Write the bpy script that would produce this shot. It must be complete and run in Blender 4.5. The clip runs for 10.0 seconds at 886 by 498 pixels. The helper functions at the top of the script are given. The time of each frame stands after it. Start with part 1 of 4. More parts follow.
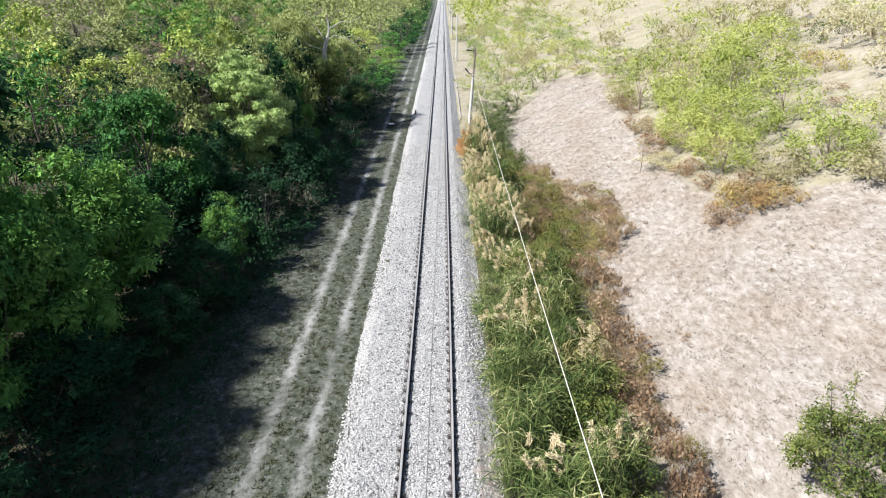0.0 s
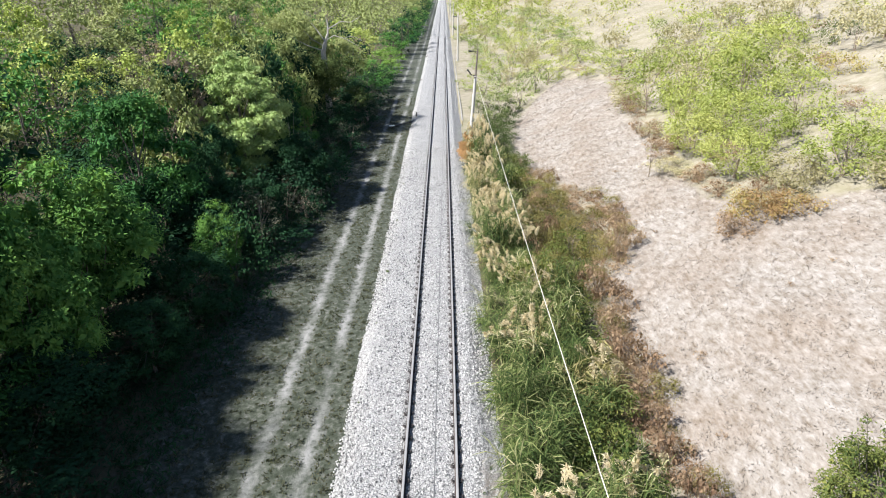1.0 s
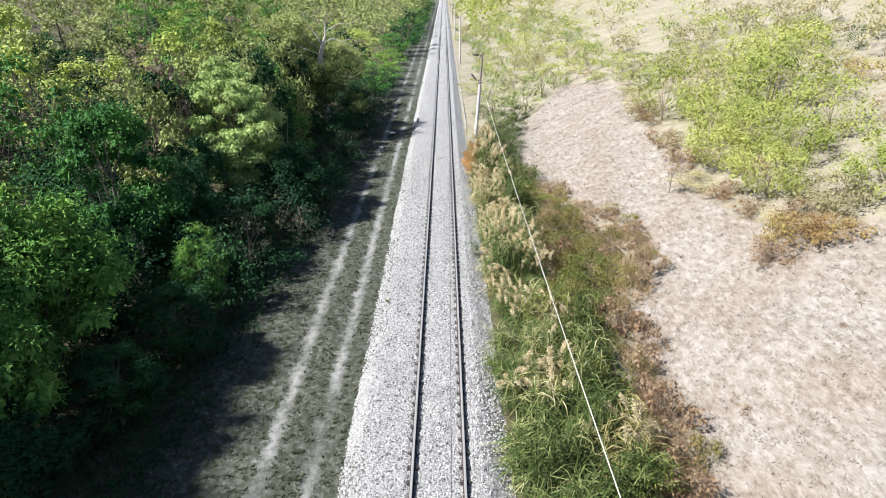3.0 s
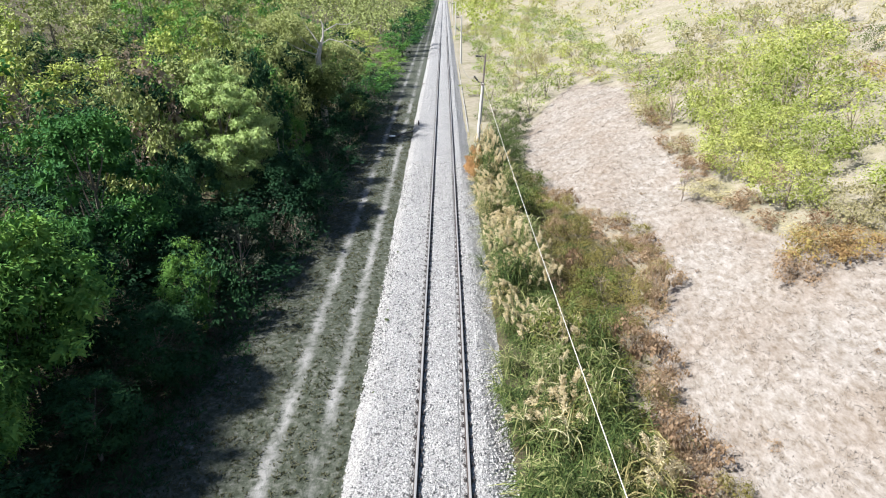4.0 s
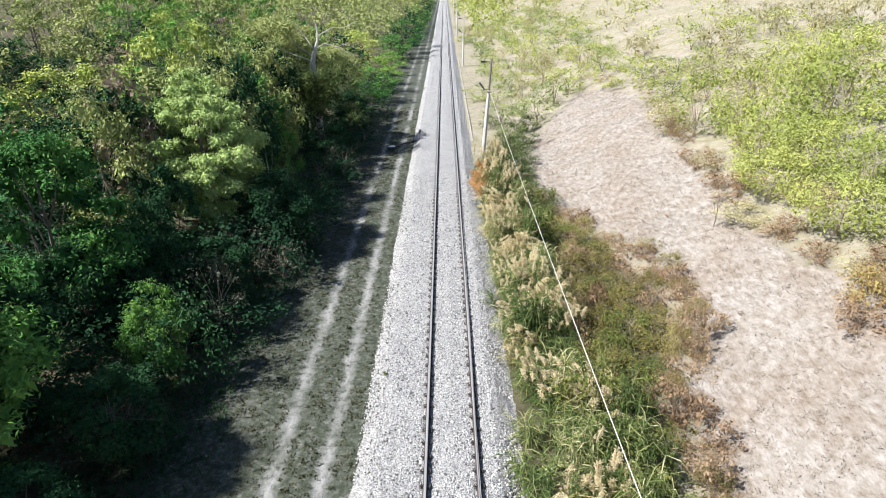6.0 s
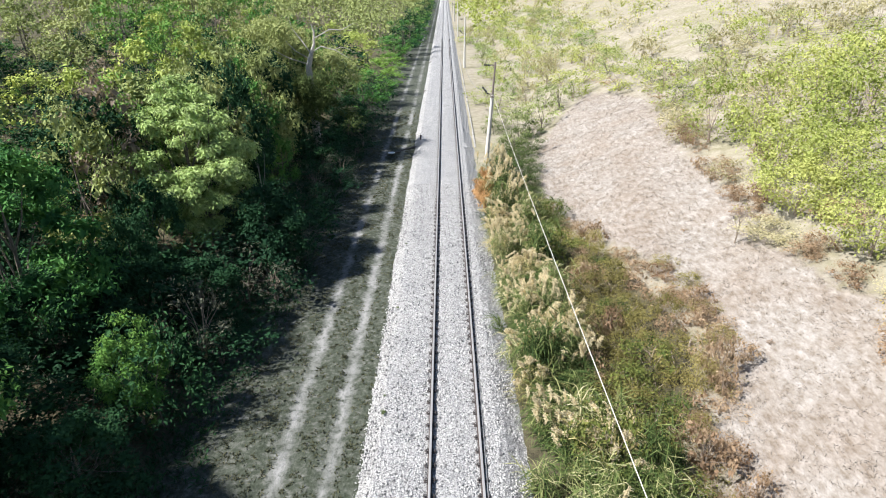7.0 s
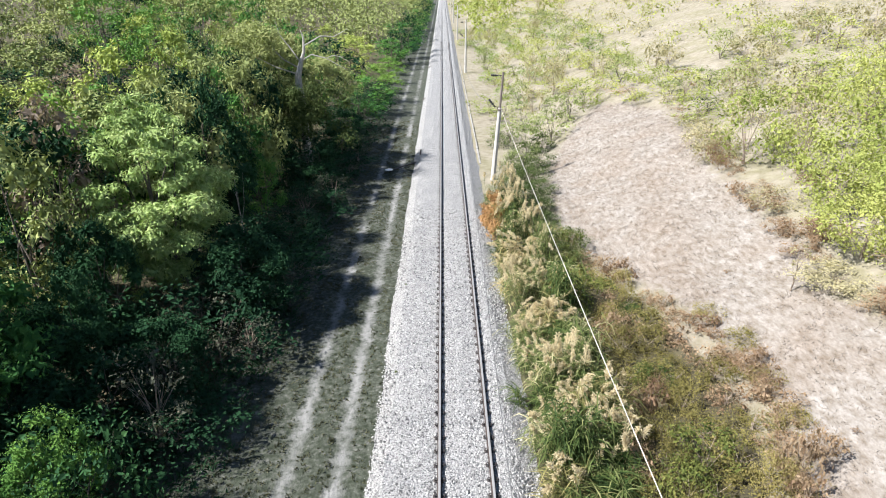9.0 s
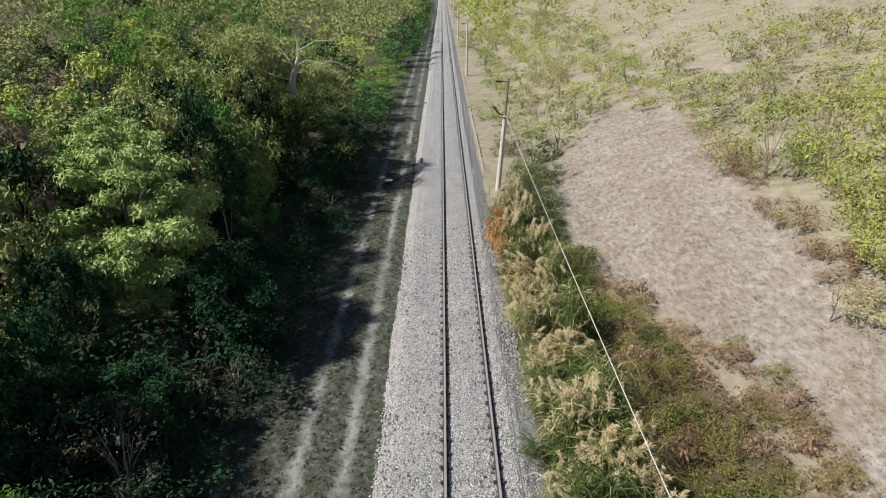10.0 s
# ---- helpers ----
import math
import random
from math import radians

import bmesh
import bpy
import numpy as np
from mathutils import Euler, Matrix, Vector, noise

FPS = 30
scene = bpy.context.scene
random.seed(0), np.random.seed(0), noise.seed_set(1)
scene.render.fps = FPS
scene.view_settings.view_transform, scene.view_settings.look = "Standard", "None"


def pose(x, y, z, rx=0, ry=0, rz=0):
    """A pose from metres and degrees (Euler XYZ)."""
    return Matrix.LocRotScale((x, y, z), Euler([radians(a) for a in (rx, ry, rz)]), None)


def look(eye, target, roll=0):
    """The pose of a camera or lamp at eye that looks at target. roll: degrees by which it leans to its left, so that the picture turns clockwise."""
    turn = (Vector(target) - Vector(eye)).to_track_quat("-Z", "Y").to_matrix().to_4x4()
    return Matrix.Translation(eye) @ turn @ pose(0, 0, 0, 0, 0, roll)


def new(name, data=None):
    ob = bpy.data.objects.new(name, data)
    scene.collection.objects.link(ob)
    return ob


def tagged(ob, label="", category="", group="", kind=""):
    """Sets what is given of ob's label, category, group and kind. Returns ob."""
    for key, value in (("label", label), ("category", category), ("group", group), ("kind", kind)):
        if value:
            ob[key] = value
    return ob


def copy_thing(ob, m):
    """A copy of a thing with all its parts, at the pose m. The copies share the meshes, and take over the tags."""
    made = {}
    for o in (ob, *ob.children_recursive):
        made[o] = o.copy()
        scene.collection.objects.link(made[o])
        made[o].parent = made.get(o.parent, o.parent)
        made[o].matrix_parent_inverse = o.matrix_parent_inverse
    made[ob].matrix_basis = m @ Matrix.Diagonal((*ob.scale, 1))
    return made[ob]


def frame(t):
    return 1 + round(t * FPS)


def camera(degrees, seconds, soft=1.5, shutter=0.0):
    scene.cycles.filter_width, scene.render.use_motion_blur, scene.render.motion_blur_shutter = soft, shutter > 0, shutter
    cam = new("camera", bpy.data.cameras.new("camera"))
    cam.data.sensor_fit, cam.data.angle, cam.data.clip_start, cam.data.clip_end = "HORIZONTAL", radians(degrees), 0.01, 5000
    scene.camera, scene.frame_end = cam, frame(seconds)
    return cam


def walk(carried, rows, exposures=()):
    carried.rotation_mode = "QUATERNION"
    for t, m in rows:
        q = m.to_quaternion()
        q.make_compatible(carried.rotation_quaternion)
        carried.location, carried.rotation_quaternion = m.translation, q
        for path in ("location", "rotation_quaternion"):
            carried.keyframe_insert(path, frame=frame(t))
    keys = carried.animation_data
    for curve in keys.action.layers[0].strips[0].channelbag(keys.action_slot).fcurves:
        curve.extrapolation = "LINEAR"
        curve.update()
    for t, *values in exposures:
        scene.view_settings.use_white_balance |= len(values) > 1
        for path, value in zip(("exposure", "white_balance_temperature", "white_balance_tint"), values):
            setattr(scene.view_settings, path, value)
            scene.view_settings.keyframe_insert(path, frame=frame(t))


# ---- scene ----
cam = camera(70.0, 10.0, 1.05)
PATH = [
    (0, (0.592, -1.74, 13.088), (0.584, 0.098, 12.302), -0.7),
    (0.5, (0.536, -1.092, 13.087), (0.527, 0.746, 12.3), -0.6),
    (1, (0.481, -0.426, 13.084), (0.473, 1.412, 12.296), -0.6),
    (1.5, (0.425, 0.279, 13.081), (0.417, 2.117, 12.293), -0.5),
    (2, (0.365, 1.022, 13.077), (0.358, 2.86, 12.289), -0.5),
    (2.5, (0.305, 1.826, 13.076), (0.297, 3.665, 12.289), -0.5),
    (4, (0.13, 4.398, 13.081), (0.121, 6.235, 12.29), -0.5),
    (4.5, (0.066, 5.301, 13.081), (0.056, 7.139, 12.291), -0.6),
    (5, (-0.001, 6.238, 13.078), (-0.012, 8.075, 12.287), -0.7),
    (5.5, (-0.063, 7.227, 13.076), (-0.073, 9.064, 12.285), -0.6),
    (7, (-0.208, 10.421, 13.087), (-0.22, 12.258, 12.295), -0.7),
    (7.5, (-0.272, 11.556, 13.091), (-0.284, 13.393, 12.301), -0.8),
    (8, (-0.351, 12.722, 13.099), (-0.361, 14.558, 12.307), -0.7),
    (8.5, (-0.447, 13.922, 13.111), (-0.456, 15.76, 12.321), -0.7),
    (9, (-0.548, 15.138, 13.124), (-0.553, 16.976, 12.334), -0.6),
    (9.5, (-0.627, 16.378, 13.14), (-0.631, 18.216, 12.352), -0.7),
    (10, (-0.69, 17.601, 13.156), (-0.696, 19.439, 12.367), -0.8),
]
walk(cam, [(t, look(eye, target, roll)) for t, eye, target, roll in PATH],
     [(0.0, 1.37, 6350, 10), (9.6, 1.37, 6350, 10), (10.0, 0.64, 6750, 10)])

# ---- light ----
SUN_WAY = Vector((-0.633, -0.194, 0.750)).normalized()  # towards the sun
world = bpy.data.worlds.new("world")
scene.world = world
world.use_nodes = True
wn = world.node_tree
sky = wn.nodes.new("ShaderNodeTexSky")
sky.sky_type = "NISHITA"
sky.sun_disc = False
sky.sun_elevation = math.asin(SUN_WAY.z)
sky.sun_rotation = math.atan2(SUN_WAY.x, SUN_WAY.y)
sky.dust_density = 0.6
wn.links.new(sky.outputs[0], wn.nodes["Background"].inputs[0])
wn.nodes["Background"].inputs[1].default_value = 0.060
sun = new("sun", bpy.data.lights.new("sun", "SUN"))
sun.data.energy, sun.data.angle, sun.data.color = 5.0, radians(1.8), (1.0, 0.965, 0.91)
sun.matrix_world = look(SUN_WAY * 300, (0, 0, 0))


# ---- materials ----
def node_mat(name):
    m = bpy.data.materials.new(name)
    m.use_nodes = True
    t = m.node_tree
    return m, t, t.nodes["Principled BSDF"]


def math_node(t, op, a, b=0.0, clamp=False):
    n = t.nodes.new("ShaderNodeMath")
    n.operation, n.use_clamp = op, clamp
    for k, v in enumerate((a, b)):
        if hasattr(v, "is_output"):
            t.links.new(v, n.inputs[k])
        else:
            n.inputs[k].default_value = v
    return n.outputs[0]


def ramp(t, fac, stops):
    n = t.nodes.new("ShaderNodeValToRGB")
    while len(n.color_ramp.elements) < len(stops):
        n.color_ramp.elements.new(0.5)
    for e, (p, c) in zip(n.color_ramp.elements, stops):
        e.position, e.color = p, (*c, 1)
    t.links.new(fac, n.inputs[0])
    return n.outputs[0]


def noise_tex(t, scale, detail=4.0, rough=0.6, stretch=None):
    g = t.nodes.new("ShaderNodeNewGeometry").outputs["Position"]
    if stretch:
        v = t.nodes.new("ShaderNodeVectorMath")
        v.operation = "MULTIPLY"
        v.inputs[1].default_value = stretch
        t.links.new(g, v.inputs[0])
        g = v.outputs[0]
    n = t.nodes.new("ShaderNodeTexNoise")
    n.inputs["Scale"].default_value, n.inputs["Detail"].default_value, n.inputs["Roughness"].default_value = scale, detail, rough
    t.links.new(g, n.inputs["Vector"])
    return n.outputs[0]


def mix(t, fac, a, b, kind="MIX"):
    n = t.nodes.new("ShaderNodeMix")
    n.data_type, n.blend_type = "RGBA", kind
    for k, v in ((0, fac), (6, a), (7, b)):
        if hasattr(v, "is_output"):
            t.links.new(v, n.inputs[k])
        else:
            n.inputs[k].default_value = v if k == 0 else (*v, 1)
    return n.outputs[2]


def bump(t, bsdf, height, strength, distance):
    n = t.nodes.new("ShaderNodeBump")
    n.inputs["Strength"].default_value, n.inputs["Distance"].default_value = strength, distance
    t.links.new(height, n.inputs["Height"])
    t.links.new(n.outputs[0], bsdf.inputs["Normal"])


def leaf_mat(name, stops, through_light=0.35, rough=0.65, tint=(1.0, 0.97, 0.60), vary=0.16):
    """Leaves: the colour goes by leaf, by tree and by patches within the crown."""
    m, t, b = node_mat(name)
    leaf = t.nodes.new("ShaderNodeNewGeometry").outputs["Random Per Island"]
    tree = t.nodes.new("ShaderNodeObjectInfo").outputs["Random"]
    f = math_node(t, "ADD", math_node(t, "MULTIPLY", leaf, vary), math_node(t, "MULTIPLY", tree, 0.36))
    f = math_node(t, "ADD", f, math_node(t, "MULTIPLY", math_node(t, "SUBTRACT", noise_tex(t, 0.55, 3), 0.28), 0.76), True)
    c = ramp(t, f, stops)
    t.links.new(c, b.inputs["Base Color"])
    b.inputs["Roughness"].default_value = rough
    b.inputs["Specular IOR Level"].default_value = 0.06
    tr = t.nodes.new("ShaderNodeBsdfTranslucent")
    t.links.new(mix(t, 1.0, c, tint, "MULTIPLY"), tr.inputs[0])
    ms = t.nodes.new("ShaderNodeMixShader")
    ms.inputs[0].default_value = through_light
    t.links.new(b.outputs[0], ms.inputs[1])
    t.links.new(tr.outputs[0], ms.inputs[2])
    t.links.new(ms.outputs[0], t.nodes["Material Output"].inputs[0])
    return m


def plain_mat(name, a, b_col, scale=6.0, rough=0.8, metal=0.0, bump_by=0.2, stretch=None):
    m, t, b = node_mat(name)
    n = noise_tex(t, scale, 6, 0.65, stretch)
    t.links.new(ramp(t, n, [(0.35, a), (0.68, b_col)]), b.inputs["Base Color"])
    b.inputs["Roughness"].default_value, b.inputs["Metallic"].default_value = rough, metal
    if bump_by:
        bump(t, b, n, bump_by, 0.02)
    return m


GREEN = leaf_mat("leaf_locust", [(0.1, (0.024, 0.084, 0.028)), (0.38, (0.072, 0.180, 0.044)), (0.70, (0.165, 0.295, 0.064)), (1.0, (0.310, 0.385, 0.090))], 0.16)
FRESH = leaf_mat("leaf_fresh", [(0.1, (0.081, 0.164, 0.037)), (0.5, (0.151, 0.268, 0.057)), (1.0, (0.270, 0.363, 0.089))], 0.25)
# DEEP: dark leaf of real trees, also painting shade into gaps and edge grass
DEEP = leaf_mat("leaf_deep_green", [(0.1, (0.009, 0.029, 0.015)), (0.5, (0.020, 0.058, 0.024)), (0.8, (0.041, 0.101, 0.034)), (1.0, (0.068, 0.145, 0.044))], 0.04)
SILVER = leaf_mat("leaf_willow", [(0.1, (0.115, 0.190, 0.070)), (0.5, (0.275, 0.380, 0.128)), (1.0, (0.50, 0.58, 0.27))], 0.14, vary=0.36)
OLIVE = leaf_mat("leaf_olive", [(0.1, (0.110, 0.142, 0.054)), (0.5, (0.245, 0.285, 0.108)), (1.0, (0.46, 0.455, 0.205))], 0.12)
MOSS = leaf_mat("leaf_moss", [(0.1, (0.150, 0.205, 0.055)), (0.5, (0.33, 0.395, 0.10)), (1.0, (0.53, 0.54, 0.19))], 0.12)
RUSSET = leaf_mat("leaf_russet", [(0.1, (0.163, 0.131, 0.105)), (0.5, (0.288, 0.237, 0.184)), (1.0, (0.413, 0.362, 0.280))], 0.3)
GREY = leaf_mat("leaf_grey", [(0.1, (0.05, 0.06, 0.045)), (0.5, (0.10, 0.11, 0.08)), (1.0, (0.20, 0.20, 0.15))], 0.25)
LIME = leaf_mat("leaf_lime", [(0.1, (0.135, 0.180, 0.045)), (0.38, (0.290, 0.335, 0.095)), (0.72, (0.47, 0.475, 0.17)), (1.0, (0.58, 0.53, 0.28))], 0.34, vary=0.10)
PALE = leaf_mat("leaf_pale_scrub", [(0.1, (0.27, 0.25, 0.14)), (0.5, (0.42, 0.385, 0.24)), (1.0, (0.55, 0.50, 0.36))], 0.4, vary=0.10)
BRAMBLE = leaf_mat("leaf_bramble", [(0.1, (0.018, 0.034, 0.013)), (0.4, (0.048, 0.075, 0.022)), (0.72, (0.135, 0.155, 0.042)), (1.0, (0.270, 0.255, 0.085))], 0.2, vary=0.4)
GOLD = leaf_mat("leaf_gold", [(0.1, (0.075, 0.068, 0.026)), (0.45, (0.185, 0.165, 0.058)), (0.75, (0.285, 0.245, 0.095)), (1.0, (0.40, 0.33, 0.17))], 0.25, vary=0.3)
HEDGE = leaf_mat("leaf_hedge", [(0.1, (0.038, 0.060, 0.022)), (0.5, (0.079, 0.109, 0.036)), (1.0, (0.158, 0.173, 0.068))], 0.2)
RUST = leaf_mat("leaf_rust", [(0.1, (0.135, 0.082, 0.055)), (0.5, (0.270, 0.185, 0.120)), (1.0, (0.42, 0.33, 0.225))], 0.3, vary=0.4)
AMBER = leaf_mat("leaf_amber", [(0.1, (0.20, 0.120, 0.065)), (0.35, (0.32, 0.215, 0.105)), (0.55, (0.36, 0.31, 0.11)), (1.0, (0.44, 0.44, 0.17))], vary=0.3)
SPRING = leaf_mat("leaf_young_green", [(0.1, (0.13, 0.20, 0.055)), (0.5, (0.23, 0.32, 0.10)), (1.0, (0.37, 0.42, 0.17))], 0.4, vary=0.12)
REED_DRY = leaf_mat("reed_leaf_dry", [(0.15, (0.045, 0.055, 0.018)), (0.42, (0.150, 0.145, 0.055)), (0.72, (0.36, 0.31, 0.15)), (1.0, (0.55, 0.47, 0.28))], 0.25, vary=0.46)
REED = leaf_mat("reed_leaf", [(0.18, (0.018, 0.034, 0.012)), (0.46, (0.044, 0.072, 0.022)), (0.68, (0.105, 0.138, 0.044)), (0.88, (0.25, 0.255, 0.115)), (1.0, (0.44, 0.41, 0.25))], 0.2, vary=0.55)
PLUME = leaf_mat("reed_plume", [(0.1, (0.54, 0.46, 0.30)), (0.6, (0.70, 0.62, 0.44)), (1.0, (0.78, 0.71, 0.55))], 0.5, 0.9, (1.000, 0.970, 0.810))
ORANGE = leaf_mat("leaf_orange", [(0.1, (0.30, 0.165, 0.080)), (0.6, (0.46, 0.285, 0.140)), (1.0, (0.56, 0.42, 0.24))], 0.35)
STRAW = leaf_mat("dry_grass", [(0.1, (0.27, 0.235, 0.20)), (0.4, (0.38, 0.34, 0.30)), (1.0, (0.50, 0.46, 0.415))], 0.5, 0.9, (0.827, 0.780, 0.725))
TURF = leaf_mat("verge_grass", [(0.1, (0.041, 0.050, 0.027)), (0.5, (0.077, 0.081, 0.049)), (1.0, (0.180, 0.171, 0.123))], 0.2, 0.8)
TWIG = plain_mat("dry_twig", (0.16, 0.12, 0.09), (0.36, 0.30, 0.24), 9)
BARK = plain_mat("bark", (0.055, 0.045, 0.035), (0.17, 0.145, 0.115), 9, 0.9, 0, 0.6, (3, 3, 0.6))
PALE_BARK = plain_mat("pale_bark", (0.221, 0.208, 0.182), (0.429, 0.410, 0.377), 7, 0.8, 0, 0.4, (2, 2, 0.7))
CONCRETE = plain_mat("concrete", (0.373, 0.356, 0.332), (0.535, 0.518, 0.486), 5, 0.85, 0, 0.2, (2, 2, 0.5))
STEEL_BROWN = plain_mat("brown_steel", (0.12, 0.095, 0.085), (0.24, 0.20, 0.18), 12, 0.7, 0.2)
STEEL_DARK = plain_mat("dark_steel", (0.05, 0.045, 0.045), (0.12, 0.10, 0.095), 12, 0.6, 0.4)
BLACK = plain_mat("black_ceramic", (0.012, 0.012, 0.014), (0.03, 0.03, 0.03), 20, 0.35)
WIRE = plain_mat("bare_wire", (0.434, 0.406, 0.364), (0.560, 0.532, 0.490), 8, 0.5, 0.0, 0)
WIRE_DULL = plain_mat("weathered_wire", (0.10, 0.10, 0.10), (0.18, 0.18, 0.18), 8, 0.6, 0.3, 0)
RAIL_SIDE = plain_mat("rail_rust", (0.030, 0.024, 0.024), (0.075, 0.055, 0.048), 14, 0.85, 0.1)
RAIL_TOP = plain_mat("rail_head_steel", (0.252, 0.246, 0.246), (0.360, 0.354, 0.348), 4, 0.42, 0.35, 0, (8, 0.2, 1))
CLIP = plain_mat("rail_clip_iron", (0.030, 0.026, 0.028), (0.10, 0.085, 0.08), 18, 0.8, 0.2)
WHITE = plain_mat("white_paint", (0.528, 0.528, 0.512), (0.656, 0.656, 0.640), 6, 0.6)
OLD_CONCRETE = plain_mat("old_concrete", (0.20, 0.19, 0.175), (0.34, 0.33, 0.31), 4, 0.9)
STONE_DARK = plain_mat("dark_rock", (0.05, 0.047, 0.045), (0.16, 0.15, 0.14), 5, 0.9)


def ramp_f(t, a, lo, hi):
    n = t.nodes.new("ShaderNodeMapRange")
    n.inputs[1].default_value, n.inputs[2].default_value = lo, hi
    t.links.new(a, n.inputs[0])
    return n.outputs[0]


def gravel_mat():
    m, t, b = node_mat("ballast")
    g = t.nodes.new("ShaderNodeNewGeometry").outputs["Position"]
    v = t.nodes.new("ShaderNodeTexVoronoi")
    v.inputs["Scale"].default_value = 30
    t.links.new(g, v.inputs["Vector"])
    sep = t.nodes.new("ShaderNodeSeparateColor")
    t.links.new(v.outputs["Color"], sep.inputs[0])
    c = ramp(t, sep.outputs[0], [(0.0, (0.07, 0.07, 0.075)), (0.13, (0.20, 0.20, 0.202)), (0.3, (0.315, 0.314, 0.312)), (1.0, (0.435, 0.433, 0.431))])
    # shade between the stones, multiplied into the colour at their rims
    gap = ramp(t, v.outputs["Distance"], [(0.42, (1, 1, 1)), (0.8, (0.42, 0.42, 0.44))])
    c = mix(t, 1.0, c, gap, "MULTIPLY")
    c = mix(t, 0.55, c, ramp(t, noise_tex(t, 0.8, 5), [(0.35, (0.72, 0.72, 0.73)), (0.6, (1, 0.99, 0.97))]), "MULTIPLY")
    # trodden earth where the shoulder has worn away
    pos = t.nodes.new("ShaderNodeSeparateXYZ")
    t.links.new(g, pos.inputs[0])
    wob = math_node(t, "MULTIPLY", math_node(t, "SUBTRACT", noise_tex(t, 2.2, 5), 0.5), 1.5)
    bare = math_node(t, "MULTIPLY", ramp_f(t, math_node(t, "ADD", pos.outputs[0], wob), 1.35, 1.6), ramp_f(t, math_node(t, "ADD", pos.outputs[1], wob), 14.6, 13.0))
    c = mix(t, bare, c, ramp(t, noise_tex(t, 7, 5), [(0.35, (0.27, 0.225, 0.195)), (0.65, (0.40, 0.35, 0.31))]))
    t.links.new(c, b.inputs["Base Color"])
    b.inputs["Roughness"].default_value = 0.85
    bump(t, b, math_node(t, "SUBTRACT", 1.0, v.outputs["Distance"]), 0.8, 0.05)
    return m


def stone_mat():
    m, t, b = node_mat("ballast_stone")
    r = t.nodes.new("ShaderNodeNewGeometry").outputs["Random Per Island"]
    c = ramp(t, r, [(0.0, (0.05, 0.05, 0.055)), (0.2, (0.13, 0.128, 0.13)), (0.34, (0.29, 0.288, 0.283)), (1.0, (0.47, 0.466, 0.459))])
    t.links.new(c, b.inputs["Base Color"])
    b.inputs["Roughness"].default_value = 0.85
    return m


def ground_mat():
    """Dry field, worn path and forest floor; the field's outline comes with the sheet as an attribute."""
    m, t, b = node_mat("ground")
    pos = t.nodes.new("ShaderNodeSeparateXYZ")
    t.links.new(t.nodes.new("ShaderNodeNewGeometry").outputs["Position"], pos.inputs[0])
    big, mid, fine = noise_tex(t, 0.35, 4), noise_tex(t, 1.7, 5, 0.65), noise_tex(t, 9, 5, 0.7)
    lumpy = noise_tex(t, 4.2, 6, 0.66, (1, 0.5, 1))
    straw = ramp(t, lumpy, [(0.30, (0.130, 0.106, 0.083)), (0.42, (0.200, 0.177, 0.153)), (0.53, (0.240, 0.219, 0.198)), (0.68, (0.310, 0.290, 0.271))])
    straw = mix(t, 0.6, straw, ramp(t, noise_tex(t, 13, 4, 0.75, (1, 0.5, 1)), [(0.3, (0.62, 0.57, 0.52)), (0.5, (0.95, 0.94, 0.93)), (0.68, (1.12, 1.12, 1.12))]), "MULTIPLY")
    straw = mix(t, 0.8, straw, ramp(t, big, [(0.35, (0.84, 0.77, 0.71)), (0.6, (1, 1, 1))]), "MULTIPLY")
    scrub = ramp(t, mid, [(0.3, (0.172, 0.152, 0.108)), (0.5, (0.232, 0.208, 0.162)), (0.7, (0.285, 0.258, 0.215))])
    scrub = mix(t, ramp_f(t, noise_tex(t, 0.22, 5, 0.7), 0.46, 0.60), scrub, ramp(t, mid, [(0.3, (0.150, 0.138, 0.084)), (0.7, (0.240, 0.220, 0.155))]))
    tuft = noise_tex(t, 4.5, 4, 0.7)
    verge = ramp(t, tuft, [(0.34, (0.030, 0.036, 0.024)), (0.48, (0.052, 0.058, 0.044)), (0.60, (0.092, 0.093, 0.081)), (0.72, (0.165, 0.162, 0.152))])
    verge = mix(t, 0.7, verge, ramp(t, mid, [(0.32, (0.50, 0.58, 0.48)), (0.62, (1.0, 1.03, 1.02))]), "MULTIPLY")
    wob = math_node(t, "MULTIPLY", math_node(t, "SUBTRACT", mid, 0.5), 0.9)
    xx = math_node(t, "ADD", pos.outputs[0], wob)
    s1 = math_node(t, "ABSOLUTE", math_node(t, "ADD", xx, 3.8))
    s2 = math_node(t, "ABSOLUTE", math_node(t, "ADD", xx, 5.3))
    worn = math_node(t, "SUBTRACT", 1.0, math_node(t, "MULTIPLY", math_node(t, "MINIMUM", s1, s2), 3.0), True)
    worn = math_node(t, "MULTIPLY", worn, math_node(t, "MULTIPLY", math_node(t, "SUBTRACT", tuft, 0.27), 5.0, True), True)
    verge = mix(t, math_node(t, "MULTIPLY", worn, ramp_f(t, big, 0.34, 0.6)), verge, (0.225, 0.223, 0.219))
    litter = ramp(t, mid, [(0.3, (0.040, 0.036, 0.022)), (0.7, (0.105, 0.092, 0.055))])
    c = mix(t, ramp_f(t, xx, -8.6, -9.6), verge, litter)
    c = mix(t, ramp_f(t, xx, 1.2, 1.9), c, scrub)
    at = t.nodes.new("ShaderNodeAttribute")
    at.attribute_name = "field"
    f = math_node(t, "ADD", at.outputs["Fac"], math_node(t, "MULTIPLY", math_node(t, "SUBTRACT", mid, 0.5), 0.8))
    c = mix(t, ramp_f(t, f, 0.35, 0.62), c, straw)
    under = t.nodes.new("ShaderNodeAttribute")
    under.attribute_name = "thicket"
